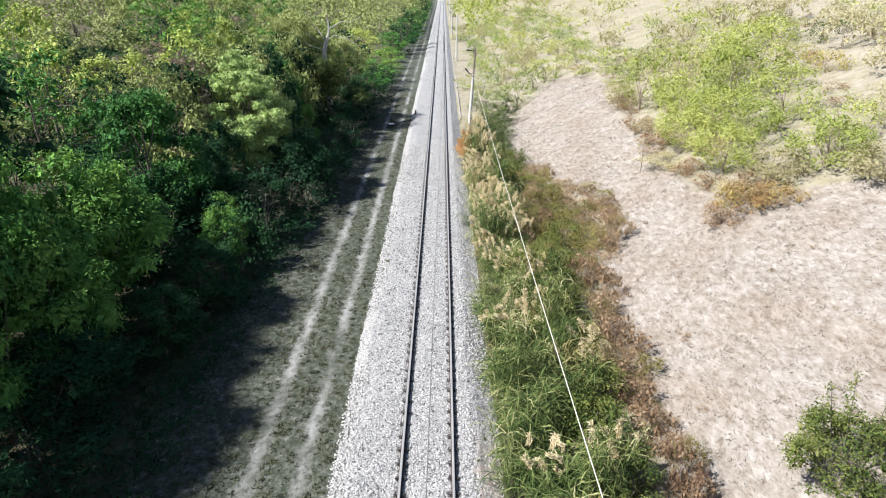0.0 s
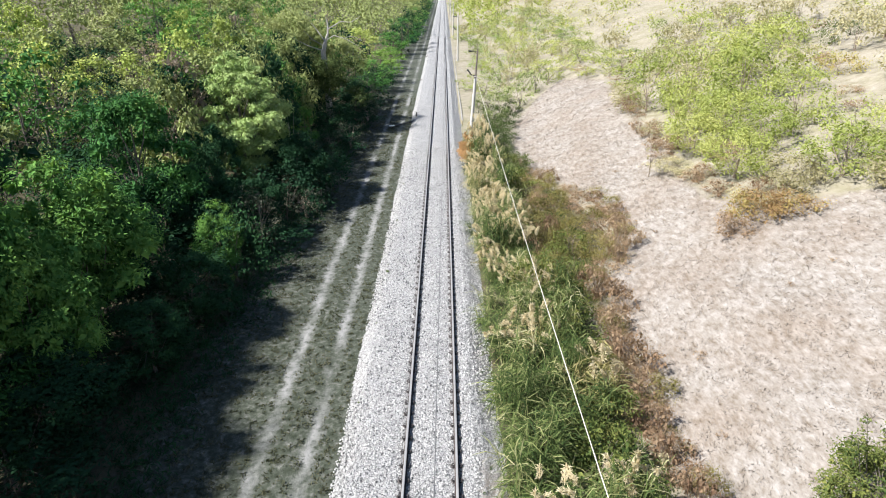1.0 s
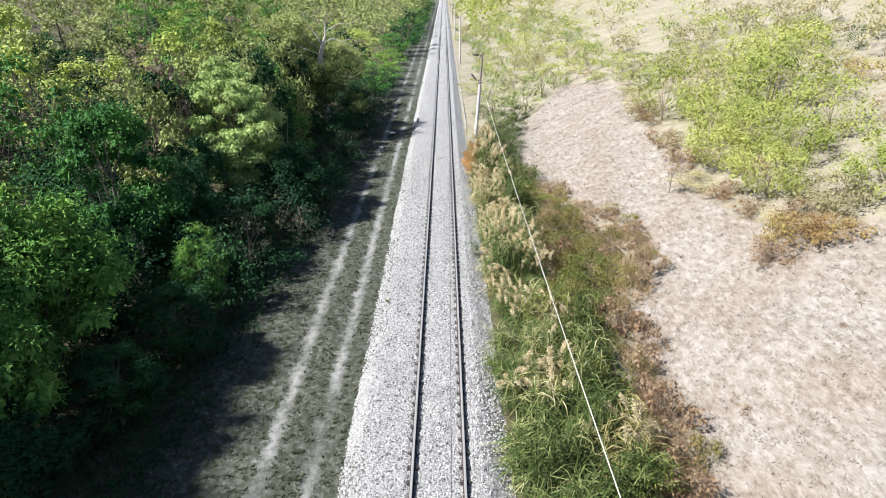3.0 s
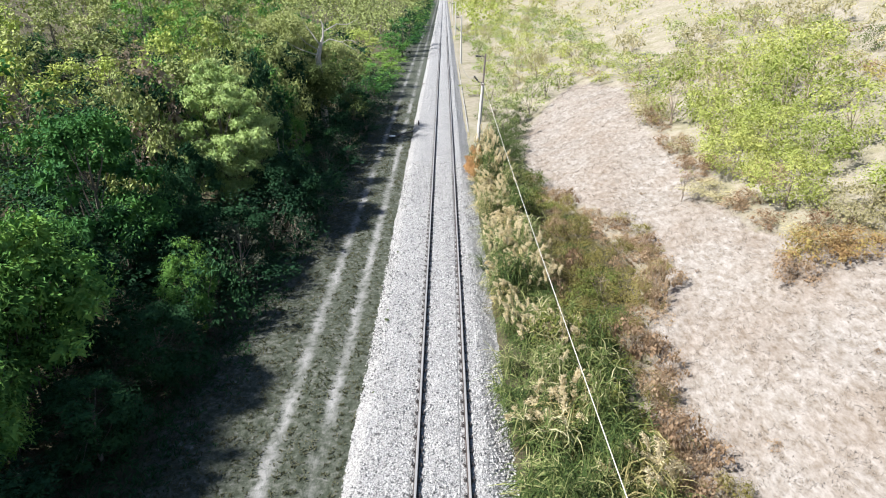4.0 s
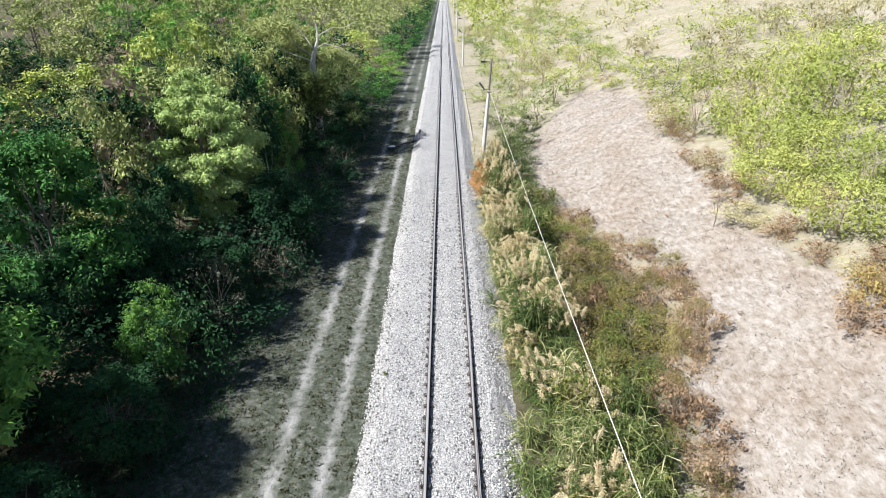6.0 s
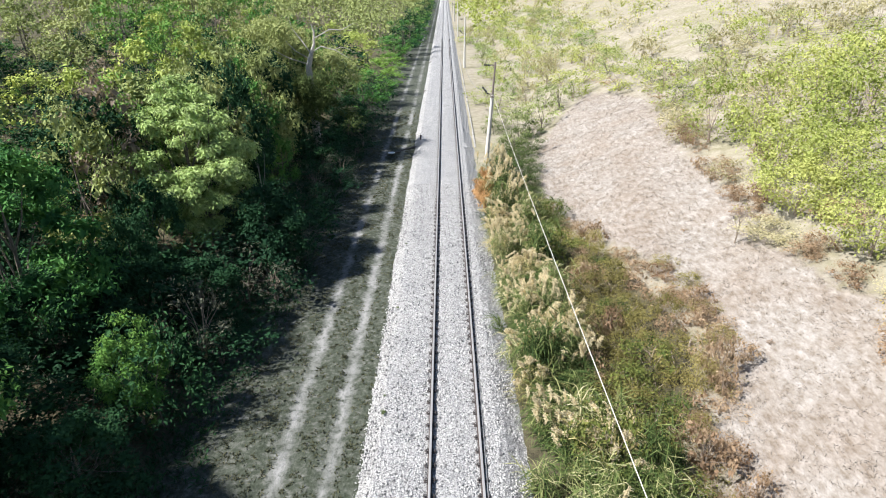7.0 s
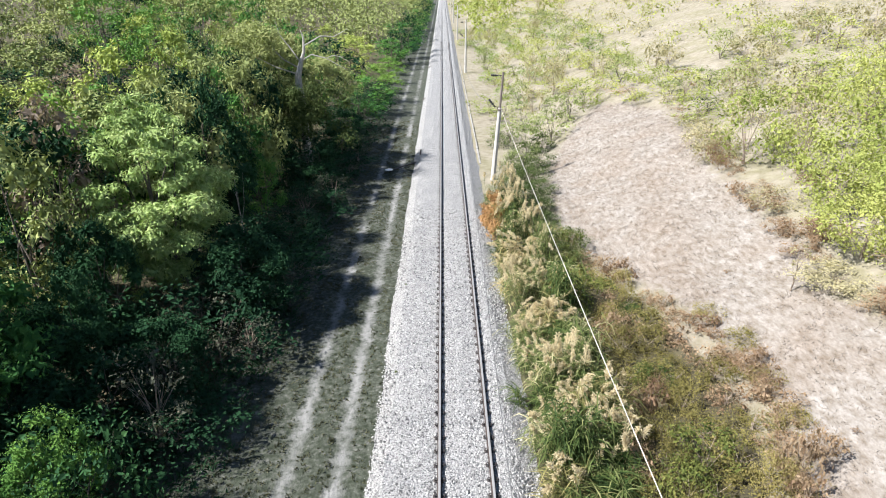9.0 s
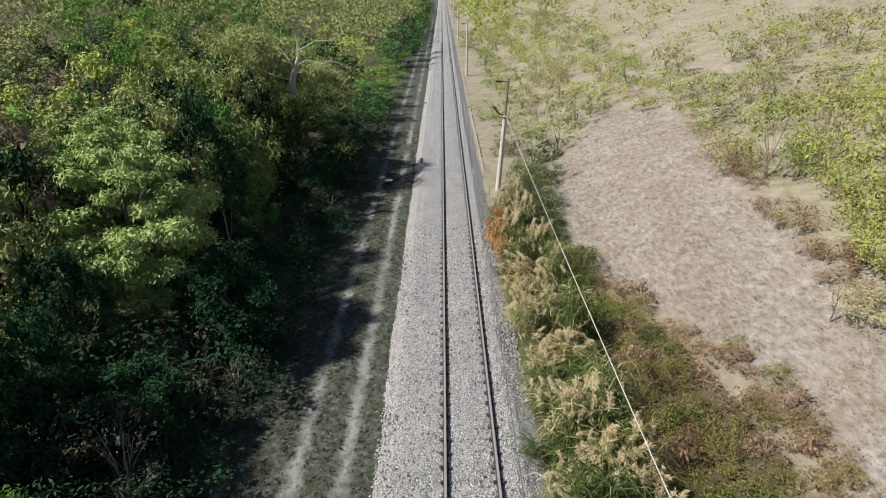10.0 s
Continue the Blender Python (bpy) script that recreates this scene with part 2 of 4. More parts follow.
    # litter under the thicket; its dark tone also paints the shade between clumps
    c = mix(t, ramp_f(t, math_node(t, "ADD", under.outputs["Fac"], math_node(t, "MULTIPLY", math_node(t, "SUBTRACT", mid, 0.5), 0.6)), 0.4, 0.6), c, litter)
    t.links.new(c, b.inputs["Base Color"])
    b.inputs["Roughness"].default_value = 0.95
    b.inputs["Specular IOR Level"].default_value = 0.2
    bump(t, b, math_node(t, "ADD", lumpy, math_node(t, "MULTIPLY", fine, 0.4)), 0.7, 0.11)
    return m


# ---- mesh helpers ----
def raw_mesh(name, verts, faces, mats, index=None):
    me = bpy.data.meshes.new(name)
    me.from_pydata(np.asarray(verts, float).tolist(), [], [list(f) for f in faces])
    for m in mats:
        me.materials.append(m)
    if index is not None:
        me.polygons.foreach_set("material_index", np.asarray(index, np.int32))
    me.update()
    return me


def put(name, me, parent=None, label=""):
    ob = new(name, me)
    if parent:
        ob.parent = parent
    return tagged(ob, label)


def joined(pieces):
    """(verts, faces) lists into one."""
    vs, fs, n = [], [], 0
    for v, f in pieces:
        vs.append(np.asarray(v, float).reshape(-1, 3))
        fs += [[i + n for i in q] for q in f]
        n += len(vs[-1])
    return np.concatenate(vs), fs


def tube(points, radii, sides=6):
    pts, v, f = [Vector(p) for p in points], [], []
    for i, p in enumerate(pts):
        d = (pts[min(i + 1, len(pts) - 1)] - pts[max(i - 1, 0)]).normalized()
        a = d.cross(Vector((0.31, 0.95, 0.05)) if abs(d.z) > 0.5 else Vector((0, 0, 1))).normalized()
        b = d.cross(a)
        for k in range(sides):
            w = 2 * math.pi * k / sides
            v.append(p + (a * math.cos(w) + b * math.sin(w)) * radii[i])
    for i in range(len(pts) - 1):
        for k in range(sides):
            f.append((i * sides + k, i * sides + (k + 1) % sides, (i + 1) * sides + (k + 1) % sides, (i + 1) * sides + k))
    f += [tuple(range(sides))[::-1], tuple(range((len(pts) - 1) * sides, len(pts) * sides))]
    return np.array([tuple(q) for q in v]), f


def box(x0, y0, z0, x1, y1, z1):
    v = [(x, y, z) for z in (z0, z1) for y in (y0, y1) for x in (x0, x1)]
    return np.array(v, float), [(0, 2, 3, 1), (4, 5, 7, 6), (0, 1, 5, 4), (2, 6, 7, 3), (0, 4, 6, 2), (1, 3, 7, 5)]


def unit(a):
    return a / np.maximum(np.linalg.norm(a, axis=1, keepdims=True), 1e-6)


def blades(P, D, L, W, rng, droop=0.15, N=None):
    """One rhombic leaf a row: base, two flanks and a drooping tip; N: the way its face looks."""
    n = len(P)
    D = unit(D)
    S = unit(np.cross(D, rng.normal(size=(n, 3)) if N is None else N))
    L, W = np.broadcast_to(L, n)[:, None], np.broadcast_to(W, n)[:, None]
    tip = P + D * L
    tip[:, 2] -= droop * L[:, 0]
    midp = P + D * L * 0.45
    v = np.stack([P, midp + S * W * 0.5, tip, midp - S * W * 0.5], 1).reshape(-1, 3)
    f = (np.arange(n)[:, None] * 4 + np.array([0, 1, 2, 3])).tolist()
    return v, f


def crown_leaves(rng, centres, radii, each, length, width, droop, inner=7):
    """Leaves round each clump, faces turned outward and up, with a few broad ones added inside to block the light."""
    out = []
    for c, r in zip(centres, radii):
        n = max(6, int(each * (r / radii.mean()) ** 2))
        d = unit(rng.normal(size=(n, 3)) + (0, 0, 0.45))
        P = c + d * (r * (0.55 + 0.5 * rng.random((n, 1)))) * (1, 1, 0.7)
        N = unit(d * 0.6 + (0, 0, 0.45) + rng.normal(size=(n, 3)) * 0.5)
        D = unit(rng.normal(size=(n, 3)) + d * 0.5)
        D = unit(D - N * (D * N).sum(1, keepdims=True) * 0.9) - np.array((0, 0, droop))
        out.append(blades(P, D, length * rng.uniform(0.6, 1.35, n), width * rng.uniform(0.7, 1.3, n), rng, 0.12, N))
        k = max(5, n // inner)
        d = unit(rng.normal(size=(k, 3)))
        wide = 1.6 * length if inner > 5 else 0.42
        out.append(blades(c + d * r * 0.22 - (0, 0, 0.12 * r), rng.normal(size=(k, 3)), min(wide, r * 0.6), min(wide * 0.65, r * 0.45), rng, 0.2))
    return joined(out)


def make_tree(name, label, category, leaf, bark, seed, height, radius, base, clumps, each, length=0.24, width=0.085, droop=0.35, trunk_r=0.11, stems=1, limbs=12, gap=0.0, group="", shoots=(), lump=(0.22, 0.44)):
    """A tree or bush: tapered stems with limbs, and a crown of leaves in uneven clumps."""
    rng = np.random.default_rng(seed)
    top = new(name)
    tagged(top, label, category, group)
    half = (height - base) / 2
    d = unit(rng.normal(size=(clumps, 3)))
    rr = rng.uniform(0.45 + gap, 1.0, (clumps, 1)) ** 0.6
    C = d * rr * (radius, radius, half) * rng.uniform(0.8, 1.12, (clumps, 1))
    squeeze = 1.0 - 0.45 * np.clip(C[:, 2:] / half, 0, 1) ** 1.3 * (1.0 if trunk_r > 0.08 else 0.6)
    C[:, :2] *= squeeze
    C[:, 2] += base + half
    C[:, 2] = np.maximum(C[:, 2], 0.25)
    R = radius * rng.uniform(*lump, clumps)
    for sx, sy, sh in shoots:
        m = int((sh - base - half) / 0.16)
        C = np.concatenate([C, np.stack([np.full(m, sx), np.full(m, sy), np.linspace(base + half, sh, m)], 1) + rng.normal(size=(m, 3)) * 0.05])
        R = np.concatenate([R, np.linspace(0.28, 0.12, m)])
    wood = [tube([(sx * 0.5, sy * 0.5, base + half * 0.6), (sx, sy, sh)], [0.02, 0.006], 4) for sx, sy, sh in shoots]
    for s in range(stems):
        lean = rng.normal(size=2) * (0.05 if stems == 1 else 0.28) * radius
        h = base + half * rng.uniform(1.2, 1.6)
        pts = [(lean[0] * u ** 1.5 + 0.06 * math.sin(5 * u + s), lean[1] * u ** 1.5 + 0.06 * math.cos(4 * u + s), h * u - 0.12 * (u == 0)) for u in (0, 0.2, 0.45, 0.7, 1.0)]
        wood.append(tube(pts, [trunk_r * q for q in (1.25, 1.0, 0.8, 0.5, 0.2)], 7))
        for k in rng.permutation(clumps)[: limbs // stems]:
            a = np.array(pts[1 + int(k) % 3])
            b = C[k]
            m1 = a * 0.6 + b * 0.4 + rng.normal(size=3) * 0.12 * radius * 0.4
            wood.append(tube([a, m1, b], [trunk_r * 0.42, trunk_r * 0.26, trunk_r * 0.08], 5))
    if stems == 1:
        put("trunk", raw_mesh("trunk", *joined(wood), [bark]), top)
    else:
        tagged(put("brushwood", raw_mesh("brushwood", *joined(wood), [bark]), top), kind="stuff")
    put("crown", raw_mesh("crown", *crown_leaves(rng, C, R, each, length, width, droop, 4 if trunk_r > 0.08 else 7), [leaf]), top)
    return top


class Kind:
    """One kind of thing: the first use places the made one, later ones copy it."""
    made = []
    def __init__(self, ob):
        self.ob, self.used = ob, False
        Kind.made.append(self)
    def place(self, x, y, z=None, turn=0.0, size=1.0, tall=None, lean=0.0):
        z = float(gz(x, y)) if z is None else z
        m = pose(x, y, z, lean, 0, turn) @ Matrix.Diagonal((size, size, tall or size, 1))
        if self.used:
            return copy_thing(self.ob, m)
        self.used = True
        self.ob.matrix_basis = m
        return self.ob


# ---- ground ----
def soft_ramp(u, k):
    return np.logaddexp(0, np.clip(np.asarray(u, float) * k, -50, 400)) / k


def gz(x, y):
    """Height of the ground: flat by the line, a hillside to the east, a gentler one to the west."""
    x, y = np.asarray(x, float), np.asarray(y, float)
    east = 0.40 * soft_ramp(x - 7.5, 1.3)
    east = 34 * (1 - np.exp(-east / 34))
    west = 0.16 * soft_ramp(-x - 17, 0.6)
    west = 26 * (1 - np.exp(-west / 26))
    off = np.clip((np.abs(x) - 3.2) / 3, 0, 1)
    lump = 0.10 * np.sin(0.9 * x + 1.3 * np.sin(0.31 * y)) * np.sin(0.53 * y + 0.7 * np.sin(0.4 * x)) + 0.35 * np.sin(0.11 * x + 1.0) * np.sin(0.083 * y + 2.0) * np.clip((np.abs(x) - 8) / 8, 0, 1)
    rut = -0.06 * (np.exp(-((x + 3.8) / 0.25) ** 2) + np.exp(-((x + 5.3) / 0.25) ** 2))
    return -0.42 + east + west + lump * off + rut


EDGE_Y = [0, 12, 21, 26, 29, 32, 36, 40, 44, 50, 58, 65, 70, 74]
EDGE_W = [7.0, 7.2, 7.4, 7.9, 9.6, 10.2, 9.8, 9.0, 7.6, 6.2, 7.0, 8.4, 11.0, 13.6]
EDGE_E = [46, 40, 30, 21, 16, 14.6, 14.3, 14.8, 15.0, 15.2, 16.4, 17.0, 16.0, 14.0]


def in_field(x, y):
    w, e = np.interp(y, EDGE_Y, EDGE_W), np.interp(y, EDGE_Y, EDGE_E)
    a = np.minimum(np.minimum((x - w) / 1.2, (e - x) / 1.8), (74 - y) / 3.0)
    return np.clip(0.5 + a * 0.5, 0, 1)


def ground_axis(lo, hi, fine, far):
    a = list(np.arange(lo, hi + 1e-6, fine))
    step, q = fine, hi
    while q < far:
        step *= 1.35
        q += step
        a.append(q)
    step, q = fine, lo
    while q > -far:
        step *= 1.35
        q -= step
        a.insert(0, q)
    return np.array(a)


gx, gy = ground_axis(-24, 34, 0.42, 2600), ground_axis(4, 90, 0.5, 2600)
GX, GY = np.meshgrid(gx, gy)
GZ = gz(GX, GY)
nx = len(gx)
quads = [(j * nx + i, j * nx + i + 1, (j + 1) * nx + i + 1, (j + 1) * nx + i) for j in range(len(gy) - 1) for i in range(nx - 1)]
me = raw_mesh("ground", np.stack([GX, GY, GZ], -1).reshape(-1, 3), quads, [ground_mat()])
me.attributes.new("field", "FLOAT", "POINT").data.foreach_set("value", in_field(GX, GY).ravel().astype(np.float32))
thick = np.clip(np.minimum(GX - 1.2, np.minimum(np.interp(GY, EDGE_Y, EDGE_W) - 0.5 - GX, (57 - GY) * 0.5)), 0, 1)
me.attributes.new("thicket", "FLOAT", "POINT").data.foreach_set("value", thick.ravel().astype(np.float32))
me.polygons.foreach_set("use_smooth", [True] * len(quads))
tagged(put("ground", me), "dry grass hillside, worn verge and shaded forest floor", "ground", "", "structure")

# ---- trackbed ----
GRAVEL, LOOSE = gravel_mat(), stone_mat()
CROSS = [(-3.05, -0.52), (-2.85, -0.40), (-2.6, -0.20), (-2.38, -0.02), (-2.0, 0.03), (-1.5, 0.03), (-1.0, 0.02), (-0.75, -0.01), (-0.5, 0.01), (0.0, 0.03), (0.5, 0.01), (0.75, -0.01), (1.0, 0.02), (1.3, 0.02), (1.5, -0.05), (1.75, -0.20), (2.0, -0.34), (2.3, -0.50)]


def bed_z(x):
    return np.interp(x, [c[0] for c in CROSS], [c[1] for c in CROSS])


bx = np.concatenate([np.linspace(a[0], b[0], 3)[:-1] for a, b in zip(CROSS[:-1], CROSS[1:])] + [[CROSS[-1][0]]])
by = np.concatenate([np.arange(-20, 70, 0.25), np.geomspace(70, 900, 60)])
BX, BY = np.meshgrid(bx, by)
rng = np.random.default_rng(5)
sway = np.interp(BY, by, np.convolve(rng.normal(size=len(by)), np.ones(25) / 25, "same"))
BZ = bed_z(BX) + rng.normal(size=BX.shape) * 0.012
BX = BX + np.where(np.abs(BX + 0.4) > 1.8, sway * 0.25, 0)
n = len(bx)
quads = [(j * n + i, j * n + i + 1, (j + 1) * n + i + 1, (j + 1) * n + i) for j in range(len(by) - 1) for i in range(n - 1)]
tagged(put("trackbed", raw_mesh("trackbed", np.stack([BX, BY, BZ], -1).reshape(-1, 3), quads, [GRAVEL])), "pale grey crushed stone ballast bed of a railway line", "trackbed", "", "structure")

# loose stones proud of the bed
rng = np.random.default_rng(6)
sx = np.concatenate([rng.uniform(-2.35, 1.4, 19000), rng.normal(-2.68, 0.2, 6000), rng.normal(1.85, 0.28, 10000)])
N = len(sx)
sy = 6 + 46 * rng.random(N) ** 1.5
P = np.stack([sx, sy, bed_z(sx) + 0.012], 1)
keep = np.abs(np.abs(P[:, 0]) - 0.75) > 0.09
P = P[keep]
ico = np.array([(1, 0, 0), (0, 1, 0), (-1, 0, 0), (0, -1, 0), (0, 0, 1), (0, 0, -1)], float)
V = ico[None] * (rng.uniform(0.018, 0.045, (len(P), 1, 1)) * rng.uniform(0.6, 1.4, (len(P), 6, 1)))
w = rng.random(len(P)) * 6.28
V = np.stack([V[..., 0] * np.cos(w)[:, None] - V[..., 1] * np.sin(w)[:, None], V[..., 0] * np.sin(w)[:, None] + V[..., 1] * np.cos(w)[:, None], V[..., 2]], -1) + P[:, None]
tri = np.array([(0, 1, 4), (1, 2, 4), (2, 3, 4), (3, 0, 4), (1, 0, 5), (2, 1, 5), (3, 2, 5), (0, 3, 5)])
F = (np.arange(len(P))[:, None, None] * 6 + tri).reshape(-1, 3).tolist()
tagged(put("ballast_stones", raw_mesh("ballast_stones", V.reshape(-1, 3), F, [LOOSE])), "loose grey and white crushed stones on the trackbed", "gravel", "", "stuff")

# rails with their clips
track = new("railway_track")
tagged(track, "single railway track, rusty rails with polished heads on ballast", "railway track")
PROFILE = [(-0.07, 0.0), (0.07, 0.0), (0.07, 0.014), (0.012, 0.035), (0.010, 0.125), (0.034, 0.135), (0.036, 0.165), (0.028, 0.172), (-0.028, 0.172), (-0.036, 0.165), (-0.034, 0.135), (-0.010, 0.125), (-0.012, 0.035), (-0.07, 0.014)]
ys = np.concatenate([np.arange(-25, 150, 12.5), np.linspace(150, 880, 12)])
np_ = len(PROFILE)
rv = np.array([(px, y, pz) for y in ys for px, pz in PROFILE])
rf, ri = [], []
for j in range(len(ys) - 1):
    for k in range(np_):
        rf.append((j * np_ + k, j * np_ + (k + 1) % np_, (j + 1) * np_ + (k + 1) % np_, (j + 1) * np_ + k))
        ri.append(1 if k in (6, 7, 8) else 0)
rail_me = raw_mesh("rail", rv, rf, [RAIL_SIDE, RAIL_TOP], ri)
for x in (-0.752, 0.752):
    put("rail", rail_me, track).location = (x, 0, 0.0)
cv, cf = joined([box(-0.038, -0.035, 0, 0.038, 0.035, 0.02), tube([(-0.035, -0.045, 0.03), (0.0, -0.05, 0.062), (0.045, 0, 0.05), (0.0, 0.05, 0.062), (-0.035, 0.045, 0.03)], [0.011] * 5, 5), tube([(0.02, 0, 0.03), (0.02, 0, 0.085)], [0.02, 0.016], 6)])
clip_me = raw_mesh("rail_clip", cv, cf, [CLIP])
far_clips = []
for i in range(260):
    y = 6.2 + 0.6 * i
    for x, s in ((-0.752, -1), (-0.752, 1), (0.752, -1), (0.752, 1)):
        px = x + s * 0.11
        if i < 72:
            ob = put("rail_clip", clip_me, track)
            ob.matrix_basis = pose(px, y, -0.006, 0, 0, 0 if s > 0 else 180) @ Matrix.Diagonal((1.35, 1.6, 1.2, 1))
        else:
            far_clips.append((box(px - 0.038, y - 0.035, -0.01, px + 0.038, y + 0.035, 0.045)))
tagged(put("far_rail_clip", raw_mesh("far_rail_clip", *joined(far_clips), [CLIP]), track), kind="stuff")

# ---- line-side things ----
def make_pole(label, whole):
    """A line pole; whole: concrete up to its top, else with a steel extension."""
    p = new("utility_pole")
    tagged(p, label, "utility pole", "poles along the line")
    if whole:
        put("shaft", raw_mesh("shaft", *tube([(0, 0, -0.5), (0, 0, 0.2), (0, 0, 3.0), (0, 0, 7.6)], [0.19, 0.18, 0.155, 0.10], 10), [CONCRETE]), p, "pale grey tapered concrete shaft")
    else:
        put("shaft", raw_mesh("shaft", *tube([(0, 0, -0.5), (0, 0, 0.2), (0, 0, 3.0), (0, 0, 5.2)], [0.19, 0.18, 0.155, 0.13], 10), [CONCRETE]), p, "pale grey tapered concrete shaft")
        put("extension", raw_mesh("extension", *joined([tube([(0, 0, 5.15), (0, 0, 7.6)], [0.085, 0.075], 8), box(-0.15, -0.15, 5.0, 0.15, 0.15, 5.12)]), [STEEL_BROWN]), p, "brown steel extension of the shaft")
    for z, r in ((7.35, 0.34), (5.22, 0.34)):
        arm = put("bracket", raw_mesh("bracket", *joined([tube([(0, 0, z), (-r, 0, z + 0.04)], [0.035, 0.03], 6), tube([(0, 0, z - 0.3), (-r * 0.6, 0, z + 0.02)], [0.02, 0.02], 5)]), [STEEL_DARK]), p)
        ins = [tube([(-r, 0, z), (-r - 0.12, 0, z + 0.10 * (z < 6))], [0.05, 0.05], 8)]
        for k in range(3):
            q = -r - 0.12 - 0.12 * k
            up = 0.13 * (z < 6)
            ins.append(tube([(q, 0, z + up * (k + 1)), (q - 0.06, 0, z + up * (k + 1.5)), (q - 0.12, 0, z + up * (k + 2))], [0.045, 0.105, 0.045], 9))
        put("insulator", raw_mesh("insulator", *joined(ins), [BLACK]), arm, "black ribbed insulator")
    return p


pole = Kind(make_pole("leaning concrete line pole with a brown steel top and brackets", False))
far_pole = Kind(make_pole("upright pale concrete line pole with two brackets", True))
POLES = [(3.0, 3.2, 3.0), (3.0, 59.3, 4.2), (2.9, 115, 0.4), (2.9, 171, 0.6), (2.9, 228, 0.3), (2.9, 285, 0.5)]
for x, y, tip in POLES:
    p = (pole if y < 100 else far_pole).place(x, y, -0.42)
    p.matrix_basis = pose(x, y, -0.42, 0, tip, 0)


def wire(name, a, b, sag, r, mat, label):
    a, b = Vector(a), Vector(b)
    pts = [a.lerp(b, u) - Vector((0, 0, 4 * sag * u * (1 - u))) for u in np.linspace(0, 1, 25)]
    tagged(put(name, raw_mesh(name, *tube(pts, [r] * 25, 5), [mat])), label, "wire")


wire("line_wire", (3.42, 59.3, 4.75), (3.3, 3.2, 4.75), 0.35, 0.0105, WIRE, "pale bare line wire strung between the poles")
wire("line_wire", (2.62, 59.3, 5.2), (2.0, 115, 4.8), 2.2, 0.016, WIRE_DULL, "slack grey line wire strung between the poles")
for k in range(2, 5):
    wire("line_wire", (2.2, POLES[k][1], 4.85), (2.2, POLES[k + 1][1], 4.85), 1.6, 0.016, WIRE_DULL, "slack grey line wire strung between the poles")
wire("overhead_wire", (0.09, -25, 6.3), (2.0, 285, 6.9), 0.2, 0.010, WIRE_DULL, "thin grey wire running above the track")

kerb = []
rng = np.random.default_rng(8)
for i in range(44):
    y = 63.6 + i * 1.5
    kerb.append(box(2.28 + rng.normal() * 0.02, y, -0.55, 2.38, y + 1.42, -0.33 + rng.normal() * 0.03))
tagged(put("concrete_edging", raw_mesh("concrete_edging", *joined(kerb), [OLD_CONCRETE])), "low pale concrete edging beside the trackbed", "kerb", "", "structure")

sign = new("fallen_signpost")
tagged(sign, "fallen dark signpost with a white plate lying on the path", "signpost")
put("post", raw_mesh("post", *tube([(0, 0, 0.07), (1.2, 1.45, 0.09), (2.35, 2.8, 0.06)], [0.07, 0.06, 0.05], 8), [STEEL_DARK]), sign)
put("plate", raw_mesh("plate", *tube([(-0.05, 0, 0.12), (-0.05, 0, 0.15)], [0.30, 0.30], 14), [WHITE]), sign, "white round plate")
sign.location = (-4.65, 61.6, float(gz(-4.65, 61.6)))
stake = put("marker_stake", raw_mesh("marker_stake", *joined([box(-0.05, -0.04, -0.2, 0.05, 0.04, 0.42), box(-0.08, -0.05, 0.40, 0.08, 0.05, 0.47)]), [STEEL_DARK]))
tagged(stake, "short dark marker stake on the ballast shoulder", "stake")
stake.matrix_basis = pose(-2.42, 65.0, -0.05, 4, 3, 10)


def make_rock(seed, r):
    rng = np.random.default_rng(seed)
    bm = bmesh.new()
    bmesh.ops.create_icosphere(bm, subdivisions=2, radius=r)
    for v in bm.verts:
        v.co *= 1 + 0.25 * noise.noise(v.co * 2.2 / r + Vector((seed, 0, 0)))
        v.co.z *= 0.6
    me = bpy.data.meshes.new("rock")
    bm.to_mesh(me)
    bm.free()
    me.materials.append(STONE_DARK)
    return me


for x, y, r in ((-2.45, 120.5, 0.5), (-2.7, 92.0, 0.3)):
    ob = tagged(put("rock", make_rock(int(y), r)), "dark rounded rock beside the trackbed", "rock")
    ob.location = (x, y, -0.3)

# ---- trees of the west side ----
GRP = "trees of the wood"
def wood_kinds(clumps, each, length, width, tag, lump):
    """The wood's trees, finer ones for the near rows and coarser ones for the rows behind."""
    def tree(label, leaf, seed, h, r, base, c=1.0, e=1.0, **more):
        return Kind(make_tree("tree", label, "tree", leaf, BARK, seed + tag, h, r, base, int(clumps * c), int(each * e), length, width, group=GRP, lump=lump, **more))
    return {
        "green": [tree("leafy green locust tree at the edge of the wood", GREEN, q, 9.0, 2.9, 0.9) for q in (11, 12, 13)],
        "deep": [tree("dark green broad-leaved tree in the wood", DEEP, q, 8.0, 2.8, 0.7) for q in (21, 22)],
        "olive": [tree("olive green tree with yellowing leaves in the wood", OLIVE, q, 8.8, 2.8, 1.2, gap=0.1) for q in (31, 32)],
        "russet": [tree("half-withered brownish tree in the wood", RUSSET, 41, 8.6, 2.3, 2.0, 0.8, 0.8, gap=0.15)],
        "fresh": [tree("fresh bright green tree beside the path", FRESH, 46, 9.0, 2.9, 0.5)],
        "yellow": [tree("yellow-green tree catching the sun in the wood", MOSS, q, 8.8, 2.8, 1.2) for q in (46, 47)],
    }


